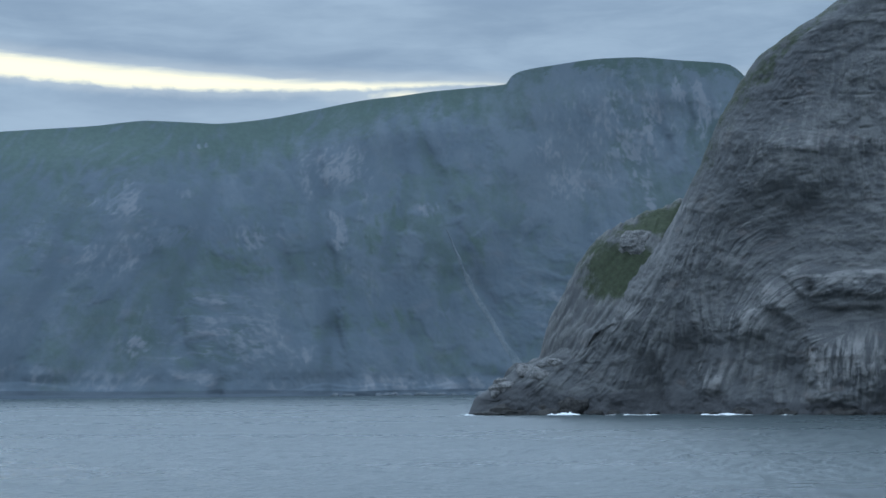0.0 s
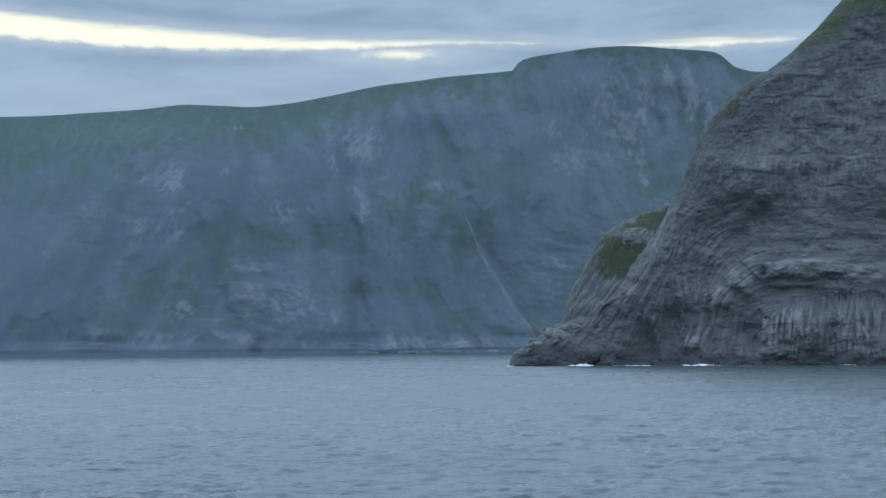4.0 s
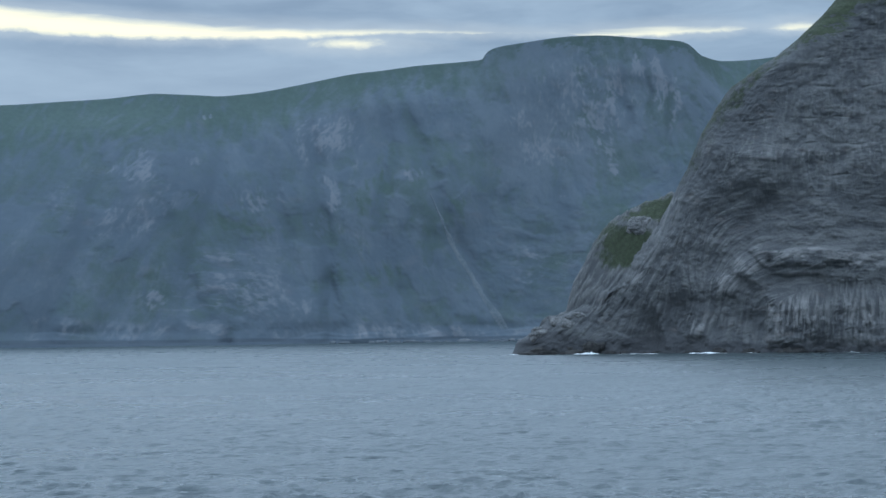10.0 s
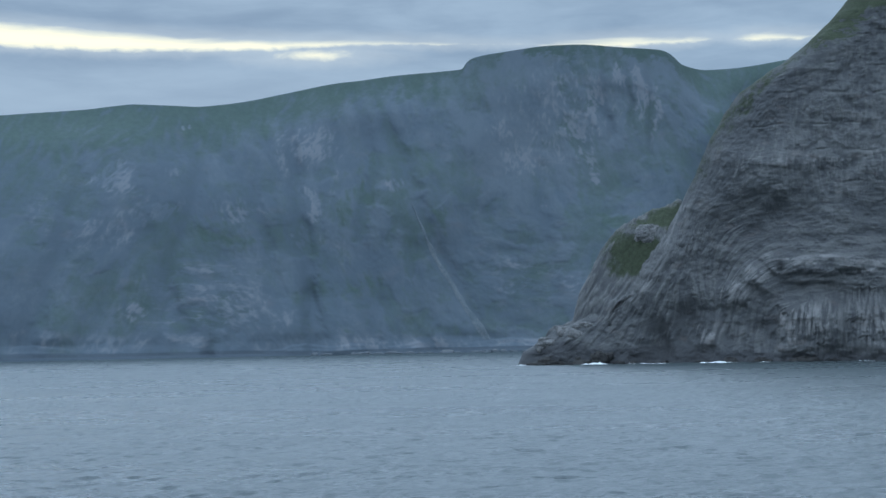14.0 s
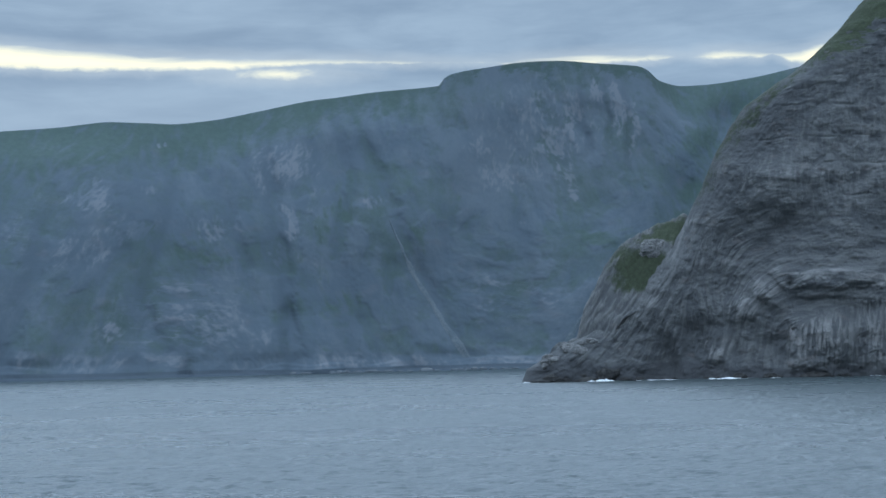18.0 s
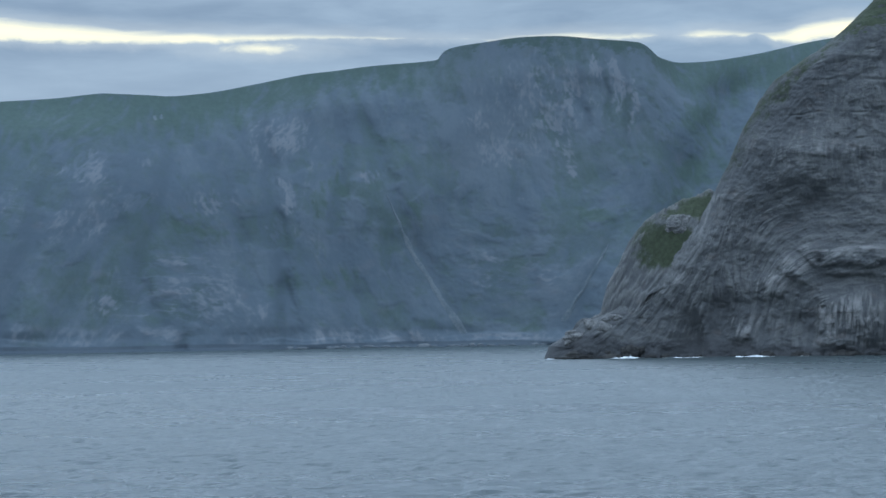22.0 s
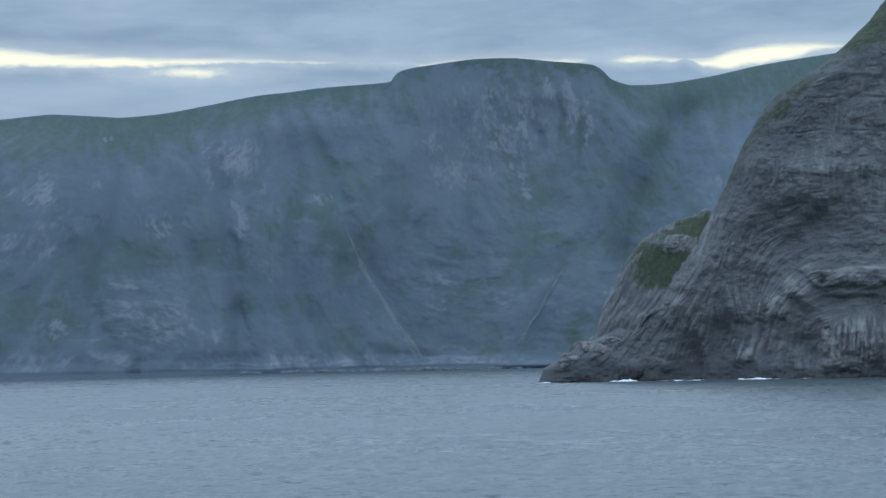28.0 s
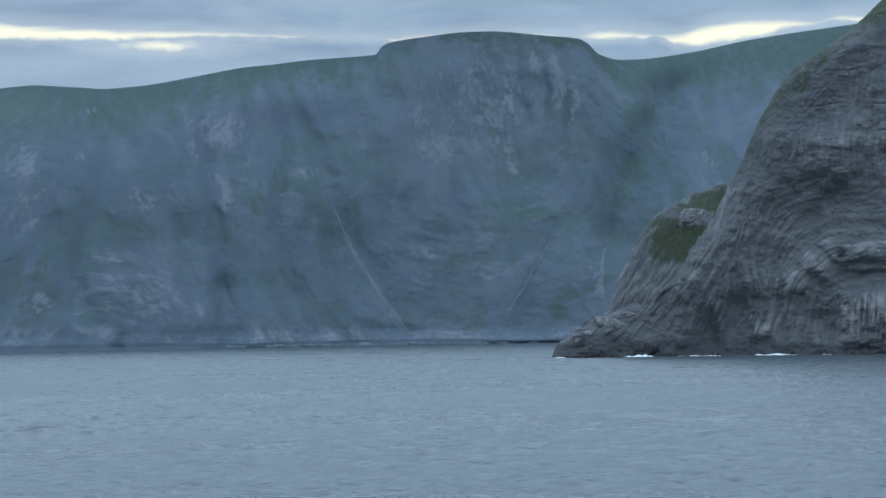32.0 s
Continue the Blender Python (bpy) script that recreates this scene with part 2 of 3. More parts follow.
# ---- building blocks ----
def lattice(ix, iy, iz, seed):
    h = (ix.astype(np.int64) * 374761393 + iy.astype(np.int64) * 668265263 + iz.astype(np.int64) * 2147483647 + seed * 974634777) & 0xFFFFFFFF
    h = ((h ^ (h >> 13)) * 1274126177) & 0xFFFFFFFF
    h = ((h ^ (h >> 16)) * 2246822519) & 0xFFFFFFFF
    return ((h ^ (h >> 15)) & 0xFFFFFF) / float(0xFFFFFF) * 2 - 1


def value_noise(x, y, z=0.0, seed=0):
    """Smooth noise from -1 to 1 over arrays."""
    x, y, z = np.broadcast_arrays(x, y, z)
    fx, fy, fz = np.floor(x), np.floor(y), np.floor(z)
    u, v, w = x - fx, y - fy, z - fz
    u, v, w = (q * q * q * (q * (q * 6 - 15) + 10) for q in (u, v, w))
    total = 0
    for i in (0, 1):
        for j in (0, 1):
            for k in ((0, 1) if np.any(w) else (0,)):
                weight = (u if i else 1 - u) * (v if j else 1 - v) * (w if k else 1 - w)
                total = total + weight * lattice(fx + i, fy + j, fz + k, seed)
    return total


def fractal(x, y, z=0.0, octaves=4, seed=0, gain=0.5):
    total, size = 0, 1.0
    for i in range(octaves):
        total = total + size * value_noise(x * 2 ** i + 17.3 * i, y * 2 ** i - 9.1 * i, z * 2.0 ** i, seed + i)
        size *= gain
    return total


def ridged(x, y, z=0.0, octaves=4, seed=0, gain=0.5):
    total, size = 0, 1.0
    for i in range(octaves):
        total = total + size * (1 - 2 * np.abs(value_noise(x * 2 ** i + 5.7 * i, y * 2 ** i + 3.3 * i, z * 2.0 ** i, seed + i)))
        size *= gain
    return total


def step(lo, hi, x):
    t = np.clip((x - lo) / (hi - lo), 0, 1)
    return t * t * (3 - 2 * t)


def curve_through(pairs, x):
    """A smooth line through (x, value) pairs (monotone cubic)."""
    px, py = (np.array(c, float) for c in zip(*pairs))
    d = np.diff(py) / np.diff(px)
    m = np.concatenate(([d[0]], np.where(d[:-1] * d[1:] > 0, 2 * d[:-1] * d[1:] / (d[:-1] + d[1:] + 1e-12), 0), [d[-1]]))
    x = np.clip(x, px[0], px[-1])
    i = np.clip(np.searchsorted(px, x) - 1, 0, len(px) - 2)
    h = px[i + 1] - px[i]
    t = (x - px[i]) / h
    return ((2 * t ** 3 - 3 * t ** 2 + 1) * py[i] + (t ** 3 - 2 * t ** 2 + t) * h * m[i]
            + (-2 * t ** 3 + 3 * t ** 2) * py[i + 1] + (t ** 3 - t ** 2) * h * m[i + 1])


def blobs(x, z, spots, power=2):
    """The strongest of soft patches (x, z, half width, half height, strength) at each point; a higher power makes them blockier."""
    total = np.zeros_like(x)
    for bx, bz, rx, rz, s in spots:
        total = np.maximum(total, s * np.exp(-np.abs((x - bx) / rx) ** power - np.abs((z - bz) / rz) ** power))
    return total


def lookup(grid, i, j):
    """Values of a grid at fractional columns i and rows j."""
    i, j = np.clip(i, 0, grid.shape[1] - 1.001), np.clip(j, 0, grid.shape[0] - 1.001)
    a, b = i.astype(int), j.astype(int)
    u, v = i - a, j - b
    return (grid[b, a] * (1 - u) + grid[b, a + 1] * u) * (1 - v) + (grid[b + 1, a] * (1 - u) + grid[b + 1, a + 1] * u) * v


def bearing(x, z, marks, size):
    """Slope of the beds in radians, blended from marks (x, z, degrees)."""
    c, s = 0, 0
    for mx, mz, degrees in marks:
        w = 1 / ((x - mx) ** 2 + (z - mz) ** 2 + size ** 2) ** 2
        c, s = c + w * math.cos(2 * radians(degrees)), s + w * math.sin(2 * radians(degrees))
    return 0.5 * np.arctan2(s, c)


def combed(box, h, marks, size, cell, reach, seed, sway=0.25):
    """Noise drawn out along the beds of a rock wall, as a function of x and z with a spread of one."""
    x, z = np.meshgrid(np.arange(box[0], box[1], h), np.arange(box[2], box[3], h))
    slope = bearing(x, z, marks, size) + sway * fractal(x / (6 * cell), z / (6 * cell), 0.0, 2, seed + 50)
    dx, dz = np.cos(slope), np.sin(slope)
    grains = value_noise(x / cell, z / cell, 0.0, seed) + 0.5 * value_noise(2.1 * x / cell, 2.1 * z / cell, 0.0, seed + 1)
    total = grains.copy()
    for way in (1, -1):
        j, i = np.indices(grains.shape).astype(float)
        px, pz = way * dx, way * dz
        for k in range(int(reach / (0.5 * cell))):
            i, j = i + px * 0.5 * cell / h, j + pz * 0.5 * cell / h
            a, b = np.clip(i + 0.5, 0, grains.shape[1] - 1).astype(int), np.clip(j + 0.5, 0, grains.shape[0] - 1).astype(int)
            same = np.where(dx[b, a] * px + dz[b, a] * pz < 0, -1, 1)
            px, pz = dx[b, a] * same, dz[b, a] * same
            total += lookup(grains, i, j) * (1 - k * 0.5 * cell / reach)
    total = (total - total.mean()) / total.std()
    return lambda qx, qz: lookup(total, (qx - box[0]) / h, (qz - box[2]) / h)


def sheet(name, p, mat, parent=None, smooth=True, **fields):
    """One mesh from a grid of places (rows, columns, 3), with named float fields on its corners."""
    rows, cols = p.shape[:2]
    me = bpy.data.meshes.new(name)
    a = (np.arange(rows - 1)[:, None] * cols + np.arange(cols - 1)[None, :]).ravel()
    faces = np.stack([a, a + 1, a + cols + 1, a + cols], 1)
    me.vertices.add(rows * cols)
    me.vertices.foreach_set("co", p.astype(np.float32).ravel())
    me.loops.add(faces.size)
    me.loops.foreach_set("vertex_index", faces.astype(np.int32).ravel())
    me.polygons.add(len(faces))
    me.polygons.foreach_set("loop_start", (np.arange(len(faces)) * 4).astype(np.int32))
    me.polygons.foreach_set("use_smooth", np.full(len(faces), smooth))
    me.update(calc_edges=True)
    for key, values in fields.items():
        me.attributes.new(key, "FLOAT", "POINT").data.foreach_set("value", values.astype(np.float32).ravel())
    me.materials.append(mat)
    ob = new(name, me)
    ob.parent = parent
    return ob


def normals_of(p):
    n = np.cross(np.gradient(p, axis=1), np.gradient(p, axis=0))
    return n / (np.linalg.norm(n, axis=2, keepdims=True) + 1e-9)


def part(name, bm, mat, parent, label=""):
    me = bpy.data.meshes.new(name)
    bm.to_mesh(me)
    bm.free()
    me.materials.append(mat)
    ob = new(name, me)
    ob.parent = parent
    return tagged(ob, label)


def boulder(name, size, at, mat, parent, seed, label="", detail=3, rough=0.35):
    """An angular rock: a ball cut by noise, flattened into faces."""
    bm = bmesh.new()
    bmesh.ops.create_icosphere(bm, subdivisions=detail, radius=1.0)
    p = np.array([v.co for v in bm.verts])
    q = p + 13.7 * seed
    r = 1 + rough * fractal(q[:, 0] * 1.3, q[:, 1] * 1.3, q[:, 2] * 1.3, 4, seed)
    cut = ridged(q[:, 0] * 2.1, q[:, 1] * 2.1, q[:, 2] * 3.3, 2, seed + 40) * rough * 0.35
    p = p * (r + cut)[:, None]
    p = np.sign(p) * np.abs(p) ** 0.85 * np.array(size) + np.array(at)
    for v, c in zip(bm.verts, p):
        v.co = c
    return part(name, bm, mat, parent, label)


def group_of(name, at, label, category, kind=""):
    ob = new(name)
    ob.location = at
    return tagged(ob, label, category, "", kind)


# ---- the sea ----
def build_sea():
    near = [20.0]
    while near[-1] < 1500:
        near.append(near[-1] + max(0.26, near[-1] ** 2 / 42000))
    rows = np.concatenate(([-3000, -1000, -300, -120], np.linspace(-60, 20, 80, endpoint=False), near, [1600, 1800, 2200, 3000, 4900]))
    fan = np.tan(np.radians(np.concatenate((np.linspace(-80, -24, 20, endpoint=False), np.linspace(-24, 24, 640), np.linspace(24, 80, 21)[1:]))))
    y = np.repeat(rows[:, None], len(fan), 1)
    x = fan[None, :] * (np.abs(rows)[:, None] + 60)
    x = x + 0 * y
    fade = step(-60, 0, y) * (1 - step(900, 1500, y)) * (1 - step(0.5, 0.6, np.abs(fan))[None, :])
    warp = 1.5 * value_noise(x * 0.05, y * 0.05, 0.0, 3)
    h = 0.08 * value_noise(x * 0.045 + warp * 0.3, y * 0.085, 0.0, 5) + 0.06 * ridged(x * 0.16, y * 0.26 + warp * 0.2, 0.0, 2, 8)
    gust = 0.75 + 0.5 * value_noise(x * 0.012, y * 0.02, 0.0, 9)
    h = h + gust * (0.19 * value_noise(x * 0.36 + warp, y * 0.75, 0.0, 11) + 0.13 * ridged(x * 0.8 + warp, y * 0.95, 0.0, 2, 17))
    z = fade * (h - 0.15)
    water = sheet("water", np.stack([x, y, z], 2), SEA)
    return tagged(water, "slate-blue open sea with a low wind chop", "sea", "", "structure")


build_sea()

# ---- the headland ----
# front foot of the cliff in plan, and how far left the rock reaches at each height
FOOT = ((-20, 572), (10, 563), (21.5, 559.5), (38, 556.5), (53, 552), (65, 546.5), (83, 538.5), (93, 534), (105, 528.5), (122, 527), (145, 523), (180, 512), (260, 500), (420, 470))
EDGE = ((-6, 19.5), (0, 21.8), (4, 23), (6, 26.2), (8.5, 30.5), (12, 34.6), (13.5, 39.5), (20, 45.8), (30, 57), (40, 67.5), (47, 74), (54, 77.7), (58, 79.4), (62, 81.4), (70, 85.2), (76, 87.8),
        (82, 91), (88, 95.2), (92, 100.6), (97, 109.2), (104, 118.7), (112, 127), (120, 133.8), (131, 147), (146, 172), (160, 205))
SHOULDER = ((-6, 20), (0, 22.5), (4, 23.4), (6, 26.2), (8.5, 30.0), (12, 34.0), (13.6, 38.6), (15, 40.4), (21.6, 42.2), (30, 46.5), (40, 51.5), (46, 57), (49.5, 64), (52, 71), (54, 78), (56, 90))


# slope of the beds over the headland: steep down the flank, round a fold low on the face, level above
BED_MARKS = ((24, 3, 15), (34, 10, 30), (46, 10, 45), (39, 22, 63), (51, 19, 56), (60, 27, 56), (66, 34, 60), (74, 45, 63), (74, 31, 66), (66, 12, 70), (80, 38, 75), (79, 24, 105),
             (82, 10, 80), (90, 22, 60), (96, 28, 45), (103, 33, 15), (118, 31, -6), (140, 31, -4), (93, 10, 85), (106, 23, 5), (112, 11, 90), (122, 11, 88), (134, 12, 90), (108, 42, -3),
             (130, 42, -4), (92, 50, 20), (84, 62, 72), (92, 80, 62), (105, 62, -6), (125, 62, -5), (110, 78, -3), (130, 80, -4))
WALL = (12, 160, -8, 140)
JOINTS = combed(WALL, 0.24, [(mx, mz, degrees + 82) for mx, mz, degrees in BED_MARKS], 6, 0.9, 2.2, 44, 0.5)
BEDS = combed(WALL, 0.24, BED_MARKS, 6, 0.60, 6.5, 41, 0.22)
SEAMS = combed(WALL, 0.2, BED_MARKS, 6, 0.34, 2.6, 42, 0.25)
FLUTES = combed(WALL, 0.24, ((90, 40, 88), (140, 60, 92), (120, 100, 86)), 20, 0.6, 2.8, 43, 0.3)


def headland_places(z, across, edge, back, radius, right):
    """Places of the rounded cliff at heights z (column) over the run across (row, -1 the far flank, 0 the edge, 1 the right end)."""
    z, a = z[:, None], across[None, :]
    xl = curve_through(edge, z)
    r = radius(z)
    turn = np.clip(a / 0.2, 0, 1) * math.pi / 2
    along = np.clip((a - 0.2) / 0.8, 0, 1)
    x = xl + r * (1 - np.cos(turn)) + (right - xl - r) * along ** 1.0
    lean = 0.05 * z + 0.5 * np.maximum(z - 112, 0) + 0.01 * np.maximum(z - 112, 0) ** 2
    y = curve_through(FOOT, x) + back + lean + r * (1 - np.sin(turn))
    y = y + np.maximum(-a, 0) * 260
    x = x + np.maximum(-a, 0) * 90
    return x, y, z + 0 * x


def build_headland():
    land = group_of("headland", (120, 560, 0), "steep grey folded-rock headland with turf on top, standing in the sea", "cliff")
    land_offset = np.array(land.location)
    # main cliff
    z = np.concatenate((np.linspace(-6, 112, 560), np.linspace(112, 160, 60)[1:]))
    across = np.concatenate((np.linspace(-1, 0, 18, endpoint=False), np.linspace(0, 0.2, 90, endpoint=False), 0.2 + 0.8 * np.concatenate((np.linspace(0, 0.46, 660, endpoint=False), np.linspace(0.46, 1, 50)))))
    x, y, zz = headland_places(z, across, EDGE, 0.0, lambda q: 11 + 4 * step(90, 104, q), 300.0)
    p = np.stack([x, y, zz], 2)
    n = normals_of(p)
    n *= np.where(n[..., 1:2].mean() > 0, -1, 1)
    xl = curve_through(EDGE, zz)
    gap = x - xl
    mass = fractal(x * 0.04, zz * 0.05, y * 0.03, 4, 71)
    crags = fractal(x * 0.22, zz * 0.26, y * 0.1, 4, 81, 0.6)
    wob = fractal(x * 0.09, zz * 0.09, y * 0.05, 3, 31)
    flank = (1 - step(8, 27, gap + 4 * mass)) * (1 - step(54, 72, zz))
    beds, seams, joints = np.tanh(1.5 * BEDS(x, zz)), np.tanh(1.3 * SEAMS(x, zz)), np.exp(-(JOINTS(x, zz) / 0.13) ** 2)
    # upright fluting on the high face and on the block by the water, broken at level courses
    course = zz + 1.2 * wob + 0.03 * (x - 100)
    tall = step(50, 60, zz + 3 * mass) * step(3, 12, gap)
    blocky = blobs(x, zz, ((112, 10, 9, 8, 1), (132, 11, 10, 8, 0.9)), 4)
    flutes = np.maximum(tall, blocky) * FLUTES(x, zz + 3.1 * np.floor(course / 9.5))
    broken = 0.55 + 0.45 * step(-0.35, 0.35, fractal(x * 0.13, zz * 0.13, y * 0.05, 3, 91, 0.6))
    lines = broken * (0.52 * beds * (1 - 0.8 * tall) + 0.42 * seams + 0.55 * np.tanh(1.5 * flutes))
    # thin dark partings between the beds and between the flutes
    crack = np.maximum(np.exp(-((BEDS(x, zz) + 0.5) / 0.16) ** 2) * (1 - 0.75 * tall), 0.8 * np.exp(-((FLUTES(x, zz + 3.1 * np.floor(course / 9.5)) - 0.3) / 0.16) ** 2) * np.maximum(tall, blocky))
    crack = np.maximum(crack * step(-0.7, 0.5, fractal(x * 0.3, zz * 0.3, y * 0.1, 2, 95)), 0.75 * joints * step(-0.1, 0.4, fractal(x * 0.35, zz * 0.35, y * 0.1, 2, 96)))
    foot = step(9, 3, zz + mass)
    level = 0.35 + 0.65 * np.abs(np.sin(bearing(x, zz, BED_MARKS, 6)))
    push = 2.2 * mass + 0.5 * crags + level * ((0.26 + 0.12 * flank) * lines - 0.22 * crack) * (1 - 0.6 * foot)
    # level joints where one course meets the next
    joint = np.abs((course / 9.5) % 1.0 - 0.5) * 2
    push = push - 0.4 * step(0.86, 1.0, joint) * (1 - flank) * step(-0.2, 0.6, crags) * tall
    # hollows and bosses: a sea cave, the overhang between fold and block, the fold's pale nose, the block, a pillar
    jx, jz = x + 0.8 * wob + 0.5 * crags, zz + 0.8 * crags
    push = push - 5.0 * blobs(x, zz, ((66, 6, 4.5, 9, 1), (75, 13, 7, 9, 0.8), (97, 8, 5, 6, 0.55), (101, 46, 13, 8, 0.5), (84, 29, 5, 6, 0.35)))
    push = push - 1.2 * blobs(jx + 1.5 * crags, jz + 1.4 * wob + 0.08 * (x - 115), ((115, 22.4, 10, 1.8, 0.9), (134, 21.8, 9, 1.8, 0.8), (102.6, 11, 1.6, 8, 0.7)), 3)
    push = push + 2.6 * blobs(jx, jz, ((91.5, 22, 4.2, 3.8, 1), (97.0, 27.5, 5.0, 4.2, 0.9), (104, 31.5, 6, 3, 0.8), (118, 30.5, 13, 3, 0.8), (112.2, 11.2, 9.2, 7.4, 1.0), (132, 11, 9, 7, 0.8), (82.2, 10, 3.6, 5.2, 0.8)), 4)
    push = push + 1.3 * blobs(x, zz, ((110, 63, 18, 3, 1), (37, 9, 8, 5, 1)))
    push = push * step(-7, 1.5, zz) * np.clip((across[None, :] + 0.25) * 4, 0.2, 1) * (0.35 + 0.65 * step(0, 5, gap))
    p = p + n * push[..., None]
    soft = blobs(jx, jz, ((91.5, 22, 4.2, 3.6, 1), (97.2, 28.0, 4.8, 3.8, 0.85), (103, 31.8, 5, 3.0, 0.85), (115, 31.5, 9, 3.2, 0.75), (132, 29.8, 12, 3.2, 0.7), (112.2, 12.2, 8.6, 5.6, 0.6),
                          (132, 11.5, 9.5, 6, 0.6), (82.2, 9.5, 3.2, 4.6, 0.5), (97, 60.5, 7, 3.0, 0.55), (108, 63.5, 10, 2.2, 0.5), (122, 62.6, 8, 1.8, 0.7), (136, 64, 7, 1.8, 0.5), (128, 41, 14, 1.2, 0.3)), 3)
    soft = np.maximum(soft, blobs(x, zz, ((36, 11, 6, 2.6, 0.6), (48, 17, 7, 5, 0.3), (72, 40, 4, 8, 0.45), (62, 27, 6, 9, 0.4))))
    soft = np.maximum(soft, 0.22 * flank * step(10, 20, zz))
    pale = step(0.22, 0.95, soft + 0.30 * lines + 0.16 * crags) * (1 - 0.8 * crack)
    # painted shade in the cave and low hollows, plus darker rock higher up
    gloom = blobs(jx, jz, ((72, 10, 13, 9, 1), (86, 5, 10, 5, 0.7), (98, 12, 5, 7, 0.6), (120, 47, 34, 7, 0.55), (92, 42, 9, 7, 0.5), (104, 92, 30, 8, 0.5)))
    # darker along the upper left edge too
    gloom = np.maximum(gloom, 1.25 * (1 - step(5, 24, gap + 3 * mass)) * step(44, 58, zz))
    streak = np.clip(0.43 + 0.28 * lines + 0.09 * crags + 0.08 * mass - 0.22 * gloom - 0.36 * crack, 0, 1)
    up = np.abs(normals_of(p)[..., 2])
    turf = step(92, 124, zz + 9 * mass - 0.35 * (gap - 12)) * 0.66 + 0.36 * step(0.2, 0.6, up) * step(26, 60, zz)
    turf = np.maximum(turf, 0.56 * (1 - step(1, 9, gap + 3 * mass)) * step(46, 62, zz))
    turf = np.maximum(turf, step(150, 158, zz))
    wet_and_shade = 1 - step(1.5, 6.5, zz + 2.5 * mass - 2.5 * step(60, 40, x))
    face = sheet("rock_face", p - land_offset, HEAD_ROCK, land, True, pale=pale, turf=turf, wet_and_shade=wet_and_shade, streak=streak)
    tagged(face, "fluted and folded grey rock face")
    front = p[::2, 18:700:2]

    def rib(name, x0, z0, dx, dz, length, width, proud, seed, label):
        """A long rib of harder rock standing proud of the face, tapering at both ends."""
        count = max(6, int(length / 0.8))
        spine, x1, z1 = [], x0, z0
        for k in range(count + 1):
            spot = np.unravel_index(np.argmin((front[..., 0] - x1) ** 2 + (front[..., 2] - z1) ** 2), front.shape[:2])
            spine.append((x1, front[spot][1], z1))
            slope = float(bearing(np.array(x1), np.array(z1), BED_MARKS, 6)) % math.pi if dx is None else math.atan2(dz, dx)
            x1, z1 = x1 + math.cos(slope) * length / count, z1 + math.sin(slope) * length / count
        spine = np.array(spine)
        spine[1:-1, 1] = (spine[:-2, 1] + spine[1:-1, 1] + spine[2:, 1]) / 3
        t = np.linspace(0, 1, count + 1)
        body = np.sin(math.pi * t) ** 0.5 * (0.8 + 0.35 * value_noise(t * count * 0.35, 0 * t + seed, 0.0, seed + 3))
        side = np.linspace(-1, 1, 6)
        q = spine[:, None, :] + np.zeros((1, len(side), 3))
        along = np.gradient(spine, axis=0)
        along /= np.hypot(along[:, :1], along[:, 2:])
        q[..., 0] += along[:, 2:] * side[None, :] * width / 2 * body[:, None]
        q[..., 2] -= along[:, :1] * side[None, :] * width / 2 * body[:, None]
        q[..., 1] -= proud * body[:, None] * (1 - np.abs(side[None, :]) ** 2.5) * (1 + 0.3 * value_noise(t[:, None] * count * 0.6, side[None, :] * 2.0, 0.0, seed + 7)) - 0.35
        full = np.ones(q.shape[:2])
        ob = sheet(name, q - land_offset, HEAD_ROCK, land, True, pale=full * random.uniform(0.1, 0.4), turf=0 * full, wet_and_shade=1 - step(3, 9, q[..., 2]), streak=full * random.uniform(0.40, 0.65))
        tagged(ob, label)

    for k in range(64):
        z0 = random.uniform(12, 44)
        x0 = float(curve_through(EDGE, np.array(z0))) + random.uniform(2.5 if z0 > 18 else 6, 18)
        rib("rock_rib", x0, z0, None, None, random.uniform(6, 14), random.uniform(0.6, 1.1), random.uniform(0.25, 0.5), 500 + k, "slanting rib of pale rock")
    for k in range(22):
        rib("rock_column", 104.5 + 16.5 * (k + random.uniform(-0.3, 0.3)) / 21, random.uniform(4.0, 6.5), random.uniform(-0.12, 0.12), 1.0, random.uniform(7, 12), random.uniform(0.6, 1.1),
            random.uniform(0.25, 0.5), 600 + k, "wavy upright column of pale rock")
    for k in range(14):
        rib("fold_band", 88 + 0.35 * k, 25.5 - 0.62 * k, None, None, random.uniform(9, 17), random.uniform(0.5, 0.8), random.uniform(0.25, 0.45), 640 + k, "curved band of folded pale rock")
    # plateau behind the brink
    edge_row = p[-1, 18:]
    back = np.stack([edge_row + np.array([0.55 * d, d, -0.03 * d]) for d in (0, 30, 90, 200, 400)], 0)
    ones = np.ones(back.shape[:2])
    tagged(sheet("turf_top", back - land_offset, HEAD_ROCK, land, True, pale=0 * ones, turf=ones, wet_and_shade=0 * ones, streak=0.5 * ones), "green turf")
    # the grassy shoulder behind the flank
    x, y = np.meshgrid(np.linspace(17, 100, 300), np.linspace(0, 1, 220) ** 1.4 * 60)
    into = y
    y = y + curve_through(FOOT, x) + 2.0
    crest = curve_through([(b, a) for a, b in SHOULDER], x)
    mass = fractal(x * 0.07, y * 0.07, 0, 4, 171)
    side = y - (567.0 + 1.5 * np.sin(x * 0.17))
    zz = crest - 0.05 * np.maximum(-side, 0) ** 1.15 - np.maximum(-side - 3, 0) * 0.62 - 0.75 * np.maximum(side, 0)
    zz = zz - 2.4 * np.maximum(7.0 - into, 0) + 1.1 * mass * step(2, 10, zz)
